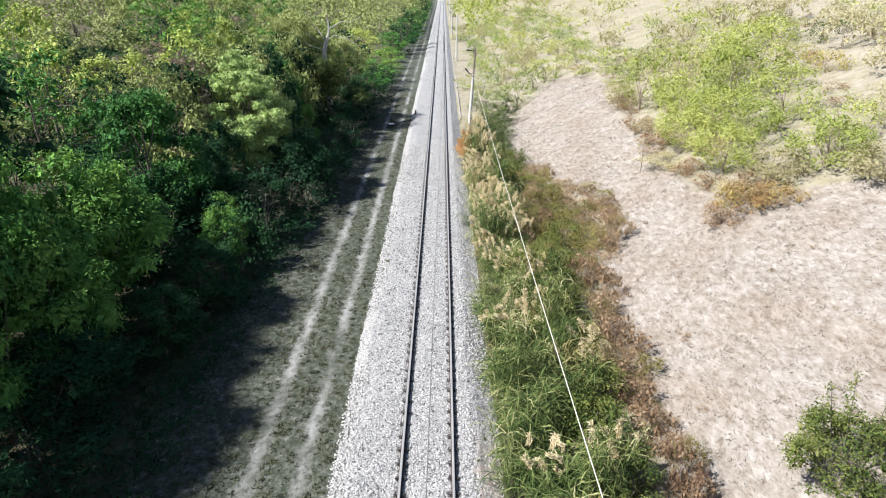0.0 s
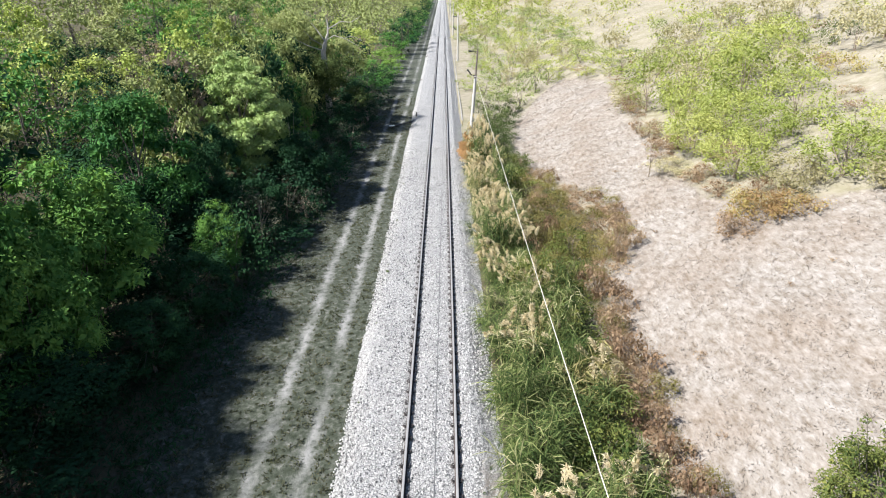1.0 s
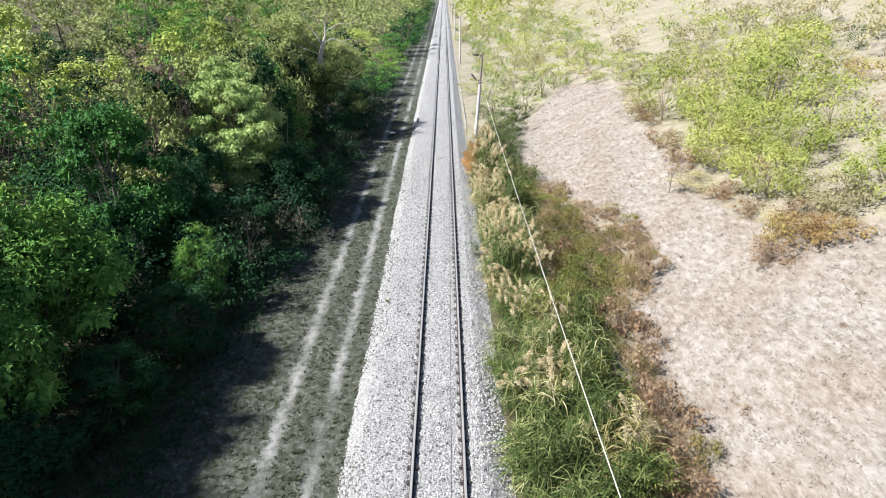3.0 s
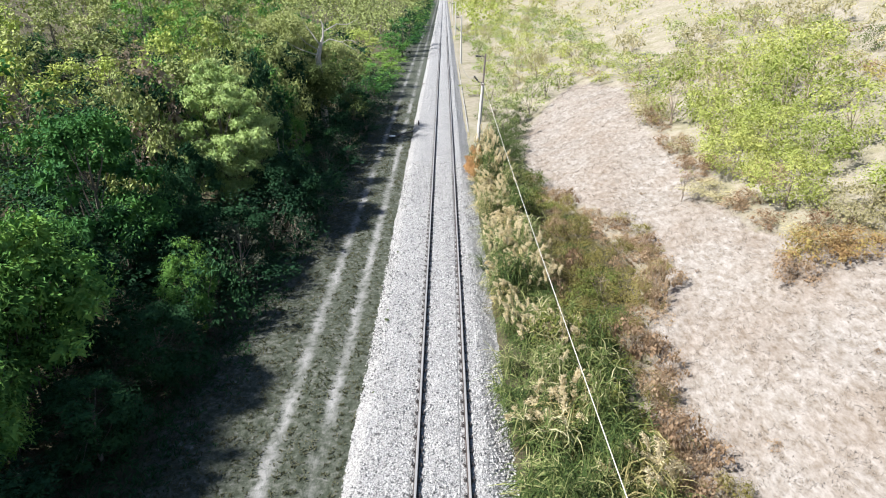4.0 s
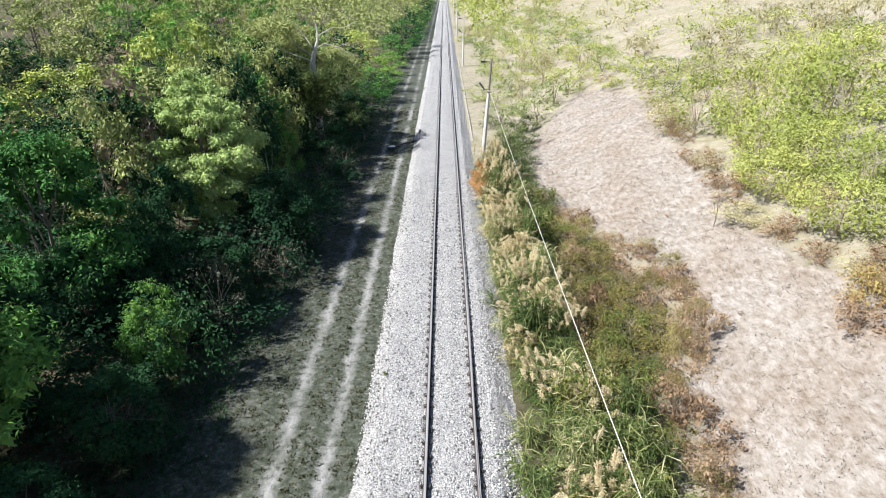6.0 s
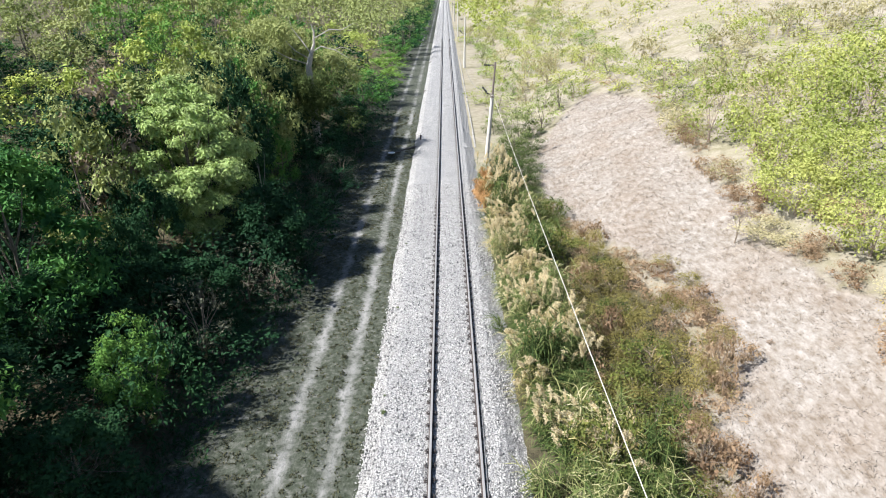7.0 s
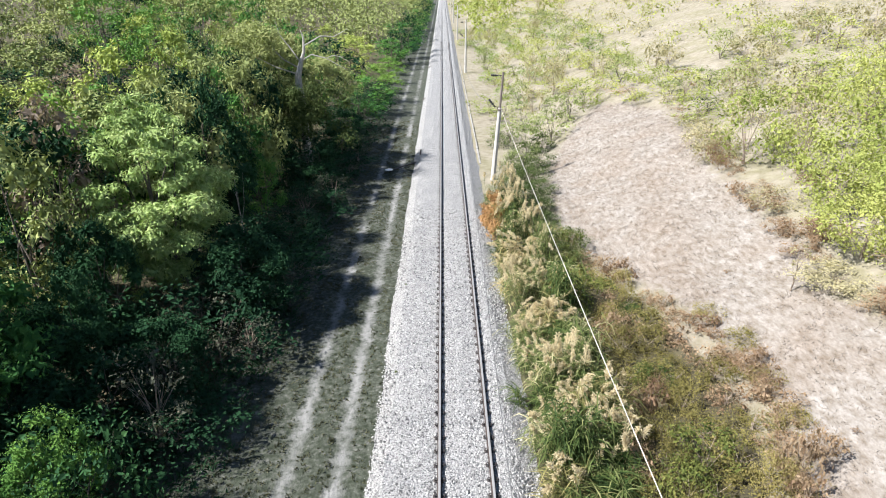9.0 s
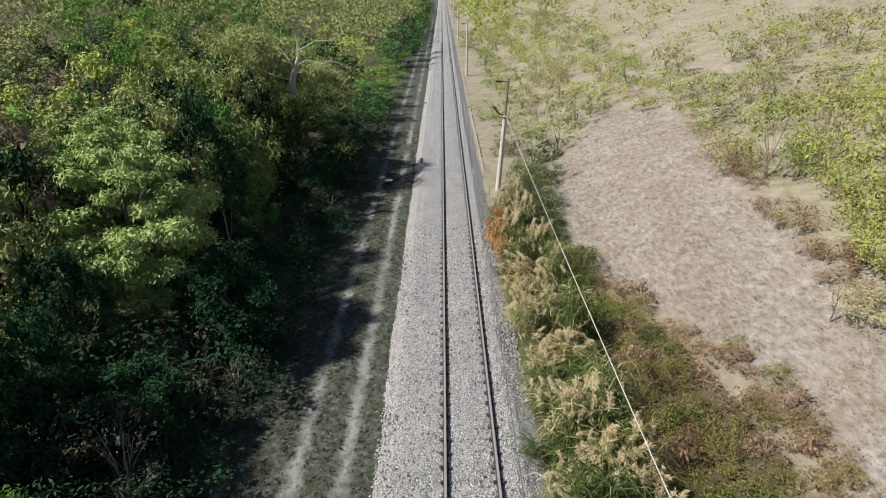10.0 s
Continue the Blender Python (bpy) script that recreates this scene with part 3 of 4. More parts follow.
fine_wood = wood_kinds(78, 108, 0.175, 0.058, 0, (0.15, 0.36))
near_wood = wood_kinds(52, 58, 0.215, 0.078, 300, (0.17, 0.38))
far_wood = wood_kinds(30, 36, 0.29, 0.115, 500, (0.2, 0.42))
extra = {
    "silver": [Kind(make_tree("tree", "pale silvery green willow-like tree at the wood's edge", "tree", SILVER, BARK, 51, 9.4, 2.5, 1.4, 210, 120, 0.16, 0.040, 0.5, gap=0.08, group=GRP, lump=(0.09, 0.22)))],
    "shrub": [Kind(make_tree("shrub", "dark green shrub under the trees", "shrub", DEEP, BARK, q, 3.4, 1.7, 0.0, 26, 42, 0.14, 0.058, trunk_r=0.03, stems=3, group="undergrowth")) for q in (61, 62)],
    "grey": [Kind(make_tree("shrub", "thin greyish shrub with pale twigs", "shrub", GREY, TWIG, 71, 3.6, 1.5, 0.3, 28, 34, 0.11, 0.04, trunk_r=0.03, stems=5, limbs=24, group="undergrowth"))],
}
HEIGHT = {"green": 9.0, "fresh": 9.0, "deep": 8.0, "olive": 8.8, "russet": 8.6, "yellow": 8.8, "silver": 9.4, "shrub": 3.4, "grey": 3.6}
rng = np.random.default_rng(90)


def west_tree(kind, x, y, top, wide=1.0):
    ks = extra.get(kind) or (fine_wood if x > -15.2 and y < 40 else near_wood if x > -23 and y < 72 else far_wood)[kind]
    k = ks[int(rng.integers(len(ks)))]
    ground = float(gz(x, y))
    return k.place(x, y, ground, float(rng.uniform(0, 360)), wide, (top - ground) / HEIGHT[kind])


FIXED = [("shrub", -10.4, 33.6, 3.0, 1.2), ("shrub", -11.6, 31.2, 3.2, 1.3), ("shrub", -12.8, 33.5, 3.0, 1.3), ("shrub", -9.2, 35.6, 3.0, 1.1), ("shrub", -13.0, 28.0, 2.6, 1.3),
         ("green", -25.0, 40.0, 9.6, 1.1), ("yellow", -27.4, 44.6, 10.0, 1.1), ("green", -23.4, 35.4, 9.0, 1.0), ("olive", -29.5, 49.0, 10.4, 1.1), ("silver", -12.4, 39.6, 9.0, 1.25), ("green", -14.6, 29.6, 8.8, 1.0), ("deep", -13.8, 24.4, 5.2, 0.85), ("deep", -12.6, 29.6, 5.8, 0.8), ("green", -10.6, 49.2, 4.9, 0.42),
         ("green", -13.2, 21.3, 7.4, 1.0), ("deep", -11.6, 15.5, 5.0, 0.9), ("deep", -10.4, 19.6, 4.2, 0.7), ("green", -14.2, 17.6, 9.0, 0.8), ("green", -13.4, 13.0, 8.2, 0.85), ("deep", -10.0, 23.4, 4.6, 0.7), ("green", -10.3, 27.3, 4.2, 0.44), ("shrub", -9.7, 27.3, 3.6, 0.8),
         ("grey", -9.4, 30.8, 3.3, 0.95), ("grey", -9.9, 33.4, 2.6, 0.9), ("olive", -15.6, 36.0, 8.8, 0.8), ("russet", -15.6, 38.6, 9.2, 0.9), ("olive", -16.0, 43.5, 9.0, 1.0),
         ("deep", -9.0, 38.6, 4.6, 0.75), ("deep", -10.0, 33.0, 5.0, 0.7), ("shrub", -9.4, 42.5, 1.7, 0.8), ("deep", -13.0, 48.0, 8.2, 1.0), ("shrub", -9.4, 52.5, 1.7, 0.9), ("shrub", -9.0, 47.5, 1.6, 0.9), ("shrub", -9.2, 56.0, 1.6, 0.9), ("green", -14.2, 44.4, 8.0, 0.85), ("deep", -14.4, 51.6, 7.6, 0.9), ("deep", -8.6, 64.5, 2.6, 0.8), ("olive", -15.6, 55.5, 9.0, 0.95),
         ("olive", -12.6, 64.5, 9.6, 1.1), ("deep", -8.8, 69.0, 3.0, 0.8), ("green", -8.6, 76.0, 4.0, 0.8), ("green", -8.4, 83.0, 4.4, 0.85), ("fresh", -8.2, 90.0, 4.6, 0.9), ("fresh", -7.8, 97.0, 4.4, 0.9), ("fresh", -8.0, 105.0, 5.0, 1.0), ("fresh", -8.6, 113.0, 5.0, 1.0), ("green", -8.8, 121.0, 5.0, 1.0),
         ("shrub", -10.2, 57.4, 3.0, 1.2), ("shrub", -12.4, 57.6, 2.0, 1.2), ("shrub", -11.4, 62.0, 2.2, 1.2), ("shrub", -13.6, 61.0, 2.4, 1.2), ("shrub", -11.2, 46.4, 2.0, 1.2), ("deep", -12.5, 10.5, 5.4, 1.0), ("deep", -11.0, 6.0, 5.6, 0.9)]
taken = []
for kind, x, y, top, wide in FIXED:
    west_tree(kind, x, y, top, wide)
    taken.append((x, y))
for k in range(10):
    west_tree(("deep", "green", "olive")[k % 3], -15.8 - 0.6 * (k % 2), 38.5 + k * 2.5, 8.6 + 0.4 * math.sin(k * 2.0), 0.95)
    taken.append((-15.8, 38.5 + k * 2.5))
# tall trees out of view on the left, added to shade the near rows
for x, y, top in ((-15.6, 1.0, 10.2), (-15.6, 5.2, 10.3), (-15.6, 9.6, 10.3), (-16.0, 13.8, 10.6), (-17.2, 17.8, 11.4), (-19.4, 22.0, 12.4)):
    west_tree("deep", x, y, top, 1.4)
    taken.append((x, y))
# the dense inner row that keeps the verge in shade
for k in (0, 1, 2, 3, 6, 7):
    west_tree("green" if k < 4 else "deep", -13.4 + 0.5 * math.sin(k * 2.1), 15.0 + k * 2.3, 7.0 + 0.4 * math.sin(k * 1.3), 0.8)
for k in range(14):
    west_tree(("olive", "deep", "olive", "green")[k % 4], -12.8 + 0.5 * math.sin(k * 1.9), 43.6 + k * 2.4, 8.8 + 0.3 * math.sin(k * 1.7), 0.85)
# their dark leaf also stands in for the shaded gap beside the silver tree
for x, y, top in ((-12.6, 32.8, 8.4), (-12.9, 35.6, 8.8), (-13.2, 43.0, 9.0)):
    west_tree("deep", x, y, top, 0.7)
# the trees close up to the line farther on
for k in range(26):
    west_tree(("deep", "green", "deep", "fresh")[k % 4], -7.6 - 0.4 * math.sin(k * 2.3), 126.0 + k * 8.0, 6.0 + 0.6 * math.sin(k * 1.1), 1.2)
for j in range(25):
    for i in range(9):
        y = 4.0 + j * 5.0 + float(rng.uniform(-1.7, 1.7))
        x = -11.0 - i * 4.7 - float(rng.uniform(-1.6, 1.6)) + (2.4 if y > 36 else 0)
        if y > 60:
            x = min(x, -9.8)
        if x < -(0.72 * y + 15) or min((x - a) ** 2 + (y - b) ** 2 for a, b in taken) < (15.0 if x > -24 else 11.5):
            continue
        taken.append((x, y))
        low = -12.0 < x and 38 < y
        if low and y < 72:
            continue
        kind = ("deep" if y < 72 else "green") if low else rng.choice(["green", "deep", "olive", "russet", "yellow"], p=[0.28, 0.08, 0.30, 0.08, 0.26] if y > 28 else [0.6, 0.15, 0.1, 0.0, 0.15])
        west_tree(kind, x, y, float(gz(x, y)) + float(rng.uniform(5.2, 10.6)) * ((0.36 if y < 72 else 0.5) if low else 1.0), float(rng.uniform(0.75, 1.15)))
# young growth between the trees behind, in dark leaf so that gaps look shaded
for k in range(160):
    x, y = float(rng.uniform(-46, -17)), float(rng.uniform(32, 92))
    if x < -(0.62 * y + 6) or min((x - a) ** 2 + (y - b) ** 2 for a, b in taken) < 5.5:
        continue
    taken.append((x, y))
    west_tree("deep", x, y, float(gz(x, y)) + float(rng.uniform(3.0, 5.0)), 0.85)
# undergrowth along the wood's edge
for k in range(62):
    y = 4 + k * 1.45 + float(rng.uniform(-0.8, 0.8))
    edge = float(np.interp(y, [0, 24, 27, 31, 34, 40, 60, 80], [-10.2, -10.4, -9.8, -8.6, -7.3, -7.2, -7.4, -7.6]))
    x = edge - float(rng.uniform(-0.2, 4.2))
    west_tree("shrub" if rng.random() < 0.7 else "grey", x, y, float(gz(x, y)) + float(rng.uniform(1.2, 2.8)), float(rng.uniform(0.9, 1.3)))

for k, (x, y) in enumerate(((-19.5, 31.0), (-21.0, 34.0), (-22.5, 37.0), (-24.0, 40.0), (-20.6, 37.6))):
    extra["shrub"][k % 2].place(x, y, None, 70 * k, 1.5, 0.95)


def make_dead_tree():
    """A tall tree whose white trunk and a few bare limbs show through its thin crown."""
    t = new("bare_tree")
    tagged(t, "half-dead tall tree with a bare white trunk and limbs", "tree", GRP)
    w = [tube([(0, 0, -0.2), (-0.1, 0, 3.0), (-0.2, 0.1, 5.6), (-0.25, 0, 7.2), (0.05, 0, 8.2), (0.32, 0, 8.9), (0.36, 0.1, 9.8), (0.2, 0.1, 10.3)], [0.34, 0.30, 0.27, 0.24, 0.17, 0.10, 0.07, 0.02], 8)]
    limbs = (((0.1, 0, 8.3), (0.9, -0.3, 8.75), (1.9, -0.4, 8.5), (3.2, -0.5, 7.8)), ((0.35, 0, 9.3), (1.5, 0.3, 9.9), (2.4, 0.4, 9.85), (3.4, 0.4, 10.35)), ((-0.1, 0.1, 7.8), (-1.2, 0.2, 8.4), (-2.2, 0.2, 9.5), (-3.0, 0.3, 11.0)),
             ((-0.2, 0, 7.4), (-1.6, -0.2, 7.9), (-2.9, -0.3, 8.6), (-3.9, -0.4, 9.6)), ((0.1, 0, 8.1), (-0.7, 0.3, 9.2), (-1.3, 0.3, 10.0), (-1.5, 0.3, 10.9)), ((1.9, -0.4, 8.5), (2.4, -0.5, 8.7), (2.9, -0.5, 8.6), (3.5, -0.6, 8.3)))
    for k, pts in enumerate(limbs):
        w.append(tube(pts, [0.055, 0.045, 0.032, 0.012] if k != 5 else [0.03, 0.025, 0.02, 0.01], 6))
    put("trunk", raw_mesh("trunk", *joined(w), [PALE_BARK]), t, "bare white trunk and limbs")
    r = np.random.default_rng(77)
    back = np.stack([r.uniform(-5.4, 3.2, 60), r.uniform(0.7, 4.0, 60), r.uniform(5.0, 10.6, 60)], 1)
    back[:, 2] = np.minimum(back[:, 2], 8.6 - 0.55 * back[:, 0])
    over = np.stack([r.uniform(-5.4, -1.2, 26), r.uniform(-1.6, 0.6, 26), r.uniform(9.0, 10.8, 26)], 1)
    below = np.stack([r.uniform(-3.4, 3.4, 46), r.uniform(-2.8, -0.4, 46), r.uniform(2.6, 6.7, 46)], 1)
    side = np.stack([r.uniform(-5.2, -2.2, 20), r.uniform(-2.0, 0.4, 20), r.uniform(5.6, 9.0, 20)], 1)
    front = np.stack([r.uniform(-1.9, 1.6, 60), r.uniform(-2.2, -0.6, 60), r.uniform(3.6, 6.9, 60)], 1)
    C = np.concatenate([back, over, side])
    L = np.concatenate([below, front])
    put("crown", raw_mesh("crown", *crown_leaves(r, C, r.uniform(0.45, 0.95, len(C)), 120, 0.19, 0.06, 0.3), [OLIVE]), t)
    # lower and front leaves take the dark hedge colour in place of shade
    put("lower_crown", raw_mesh("lower_crown", *crown_leaves(r, L, r.uniform(0.45, 0.95, len(L)), 110, 0.19, 0.06, 0.3), [HEDGE]), t, "lower leaves, coloured dark green for the shade under the crown")
    t.matrix_basis = pose(-10.45, 60.6, float(gz(-10.45, 60.6)))


make_dead_tree()
sap = make_tree("sapling", "slim bare-stemmed sapling in front of the wood", "tree", DEEP, PALE_BARK, 82, 5.8, 1.0, 3.8, 9, 60, trunk_r=0.04, limbs=3, group=GRP)
sap.location = (-10.6, 44.4, float(gz(-10.6, 44.4)))

# ---- bushes of the east side ----
GRE = "bushes on the hillside"
def hill_kinds(k, e, size, tag):
    def bush(label, leaf, bark, seed, h, r, clumps, each, length, width, r0, stems):
        return Kind(make_tree("bush", label, "bush", leaf, bark, seed + tag, h, r, 0.0, int(clumps * k), int(each * e), length * size, width * size, 0.2, r0 * 0.7, stems, 8, group=GRE))
    return {
        "lime": [bush("bright yellow-green bush on the dry hillside", LIME, TWIG, q, 3.6, 2.1, 44, 50, 0.20, 0.085, 0.05, 4) for q in (101, 102, 103)],
        "pale": [bush("pale straw-green scrub bush on the dry hillside", PALE, TWIG, q, 2.0, 1.7, 34, 40, 0.20, 0.08, 0.03, 5) for q in (111, 112)],
        "rust": [bush("rusty brown withered bush in dry grass", RUST, TWIG, 121, 1.3, 1.2, 24, 40, 0.15, 0.05, 0.02, 5)],
        "amber": [bush("amber and yellow autumn bush in dry grass", AMBER, TWIG, 131, 1.5, 1.5, 28, 48, 0.17, 0.06, 0.02, 5)],
        "fresh": [bush("fresh green bush beside the railway", SPRING, BARK, 146, 3.4, 1.9, 40, 52, 0.20, 0.085, 0.05, 3)],
        "dark": [bush("dark green bush beside the railway", HEDGE, BARK, q, 3.0, 1.9, 42, 60, 0.18, 0.08, 0.04, 4) for q in (148, 149)],
        "olive": [bush("olive green bush beside the railway", OLIVE, BARK, q, 3.4, 1.9, 38, 52, 0.20, 0.085, 0.05, 3) for q in (141, 142)],
    }


close_hill = hill_kinds(1.4, 1.3, 0.62, 800)
near_hill = hill_kinds(1.0, 0.9, 0.64, 0)
far_hill = hill_kinds(0.7, 0.6, 0.8, 500)
rng = np.random.default_rng(92)
OWN = {"lime": 3.6, "pale": 2.0, "rust": 1.3, "amber": 1.5, "olive": 3.4, "fresh": 3.4, "dark": 3.0}


def east_bush(kind, x, y, h, wide=1.0):
    ks = (close_hill if y < 44 and x < 21 else near_hill if y < 60 and x < 30 else far_hill)[kind]
    return ks[int(rng.integers(len(ks)))].place(x, y, float(gz(x, y)) - 0.05, float(rng.uniform(0, 360)), wide, h / OWN[kind])


spots = []
for kind, x, y, h, wide in [("lime", 16.4, 33.2, 3.0, 0.95), ("lime", 18.8, 35.6, 3.6, 1.05), ("lime", 15.9, 38.0, 3.5, 1.0), ("lime", 18.0, 38.8, 4.0, 1.15), ("lime", 18.2, 47.4, 5.0, 1.2), ("lime", 17.0, 42.4, 4.0, 1.1), ("lime", 20.6, 43.0, 4.4, 1.2), ("lime", 16.6, 50.4, 3.2, 1.0), ("lime", 21.5, 37.5, 3.6, 1.1),
                            ("amber", 15.0, 27.6, 1.5, 1.0), ("rust", 13.8, 26.9, 1.0, 0.9), ("rust", 16.4, 30.0, 1.2, 1.0), ("rust", 15.2, 34.6, 1.1, 0.9), ("amber", 16.6, 27.2, 1.1, 0.9), ("rust", 15.6, 40.2, 1.2, 1.0), ("pale", 17.6, 29.6, 1.8, 1.0),
                            ("lime", 19.6, 29.0, 2.6, 1.0), ("pale", 20.5, 26.0, 1.6, 1.0), ("lime", 21.5, 31.5, 2.8, 1.0), ("pale", 15.9, 52.6, 1.8, 1.0), ("pale", 16.4, 55.5, 1.9, 1.1), ("rust", 15.8, 50.4, 1.0, 0.8), ("amber", 27.2, 43.8, 1.6, 1.1), ("rust", 28.0, 46.7, 1.5, 1.3), ("dark", 31.4, 52.4, 2.0, 0.7), ("dark", 33.4, 53.6, 1.9, 0.8), ("rust", 15.2, 44.6, 1.6, 1.2), ("rust", 14.9, 46.6, 1.2, 1.1), ("rust", 15.7, 51.8, 2.0, 1.0), ("rust", 15.3, 40.8, 1.3, 1.0), ("rust", 16.9, 36.0, 1.4, 1.2), ("rust", 17.6, 44.9, 1.5, 1.0),
                            ("olive", 8.6, 68.5, 3.2, 1.0), ("olive", 6.4, 66.5, 3.0, 0.9), ("olive", 10.8, 72.5, 3.6, 1.0), ("lime", 12.6, 75.0, 3.0, 1.0), ("olive", 5.4, 61.5, 2.4, 0.75), ("lime", 16.2, 71.0, 3.0, 1.1), ("lime", 18.5, 66.0, 2.8, 1.1), ("lime", 17.5, 60.5, 2.8, 1.1)]:
    east_bush(kind, x, y, h, wide)
    spots.append((x, y))
for k in range(3500):
    y = 22 + 56 * float(rng.random())
    x = float(rng.uniform(15.5, min(36, 18 + 0.6 * y)))
    if x > 0.72 * y + 12 or in_field(x, y) > 0.25 or min((x - a) ** 2 + (y - b) ** 2 for a, b in spots) < (8.5 if y < 64 else 9.0) or len(spots) > 150:
        continue
    spots.append((x, y))
    kind = rng.choice(["lime", "pale", "rust", "olive"], p=[0.34, 0.50, 0.12, 0.04])
    east_bush(kind, x, y, float(rng.uniform(0.7, 1.15)) * OWN[kind] * (1.15 if kind == "pale" else 0.85), float(rng.uniform(0.9, 1.2)))
# thicket between the line and the hillside, with a bare patch left open
beside = []
for k in range(900):
    y = 62 + 128 * float(rng.random()) ** 1.1
    x = float(rng.uniform(3.8, 22))
    bare = 84 < y < 148 and x < 5.6 + 0.4 * math.sin(y * 0.4)
    if bare or in_field(x, y) > 0.1 or len(beside) > 120 or min([(x - a) ** 2 + (y - b) ** 2 for a, b in beside + spots] + [99]) < 4.2 + 0.05 * (y - 62):
        continue
    beside.append((x, y))
    u = float(rng.random())
    kind = ("dark" if u < 0.5 else "olive") if y < 73 else "fresh" if u < 0.22 else "olive" if u < 0.45 else "lime" if u < 0.85 else "pale"
    east_bush(kind, x, y, float(rng.uniform(1.8, 2.9)) * (0.8 if y < 73 else 1.15), float(rng.uniform(0.8, 1.15)))
for x, y, h, wide in ((4.3, 51.6, 1.7, 0.75), (5.0, 53.6, 1.7, 0.75), (4.2, 56.4, 1.5, 0.6), (5.4, 57.4, 1.9, 0.8), (4.6, 60.7, 2.0, 0.8), (5.9, 59.6, 1.9, 0.8), (5.6, 64.2, 2.2, 0.9), (7.4, 66.4, 2.2, 0.9), (4.2, 68.5, 1.9, 0.8), (5.6, 50.2, 1.1, 0.7), (6.2, 47.4, 0.9, 0.7), (5.4, 45.4, 1.0, 0.65), (5.2, 48.0, 1.2, 0.7), (5.0, 50.6, 1.3, 0.7), (6.3, 44.6, 0.8, 0.6), (5.6, 52.4, 1.2, 0.7), (5.9, 55.2, 1.5, 0.75), (3.9, 54.2, 1.3, 0.6), (6.6, 61.8, 1.8, 0.85)):
    near_hill["dark"][int(y) % 2].place(x, y, None, y * 40, wide * 1.1, h / 2.5)
for k in range(16):
    y = 29.5 + k * 2.5
    x = float(np.interp(y, EDGE_Y, EDGE_E)) + float(rng.uniform(-0.2, 1.0))
    east_bush("rust" if k % 3 else "pale", x, y, float(rng.uniform(0.5, 1.0)), float(rng.uniform(0.6, 1.0)))
slim = make_tree("sapling", "slim sapling with a few pale leaves in the dry field", "tree", PALE, TWIG, 151, 2.3, 0.5, 0.8, 6, 9, 0.12, 0.04, trunk_r=0.03, limbs=8)
slim.location = (13.1, 37.4, float(gz(13.1, 37.4)))
near = make_tree("bush", "dense small-leaved green bush with upright shoots", "bush", BRAMBLE, BARK, 152, 2.7, 1.75, 0.0, 80, 56, 0.095, 0.042, -0.2, 0.04, 5, 30, lump=(0.1, 0.27), gap=0.1, shoots=[(-0.1, 0.5, 3.9), (0.9, 0.4, 3.2), (-1.0, 0.3, 3.0), (-0.5, 0.8, 3.2), (1.6, 0.2, 2.6)])
near.matrix_basis = pose(10.8, 10.9, float(gz(10.8, 10.9))) @ Matrix.Diagonal((0.92, 0.92, 0.8, 1))

# ---- reeds and brambles along the line ----
def ribbon(p, d, length, width, sag, rng, segs=3):
    """An arching strap leaf."""
    d = np.array(d, float)
    s = np.cross(d, (0, 0, 1.0)) + rng.normal(size=3) * 0.25
    s = s / np.linalg.norm(s)
    v = []
    for i in range(segs + 1):
        u = i / segs
        c = p + d * length * u - np.array((0, 0, sag * length * u * u))
        h = width * 0.5 * (1 - u) ** 0.6 * (0.6 + 0.8 * min(1, u * 3)) + 0.002
        v += [c + s * h, c - s * h]
    return v, [(2 * i, 2 * i + 1, 2 * i + 3, 2 * i + 2) for i in range(segs)]


def make_plume(seed):
    """A feathery seed head: many fine strands along a nodding stalk."""
    r = np.random.default_rng(seed)
    n = 105
    u = r.random((n, 1))
    spread = 0.055 * np.sin(np.pi * (0.10 + 0.85 * u))
    P = np.concatenate([0.04 * u + 0.16 * u * u, 0 * u, 0.44 * u - 0.08 * u * u], 1) + np.clip(r.normal(size=(n, 3)), -1.4, 1.4) * spread * (0.9, 0.9, 0.4)
    D = r.normal(size=(n, 3)) * 0.55 + np.concatenate([0.25 + 0.6 * u, 0 * u, 0.9 - 0.5 * u], 1)
    stalk = tube([(0.04 * q + 0.16 * q * q, 0, 0.44 * q - 0.08 * q * q) for q in (-0.1, 0.3, 0.65, 1.0)], [0.010, 0.016, 0.014, 0.005], 4)
    return raw_mesh("plume", *joined([blades(P, D, 0.12 * r.uniform(0.5, 1.4, n), 0.026, r, 0.25), stalk]), [PLUME])


PLUMES = [make_plume(q) for q in (241, 242, 243)]


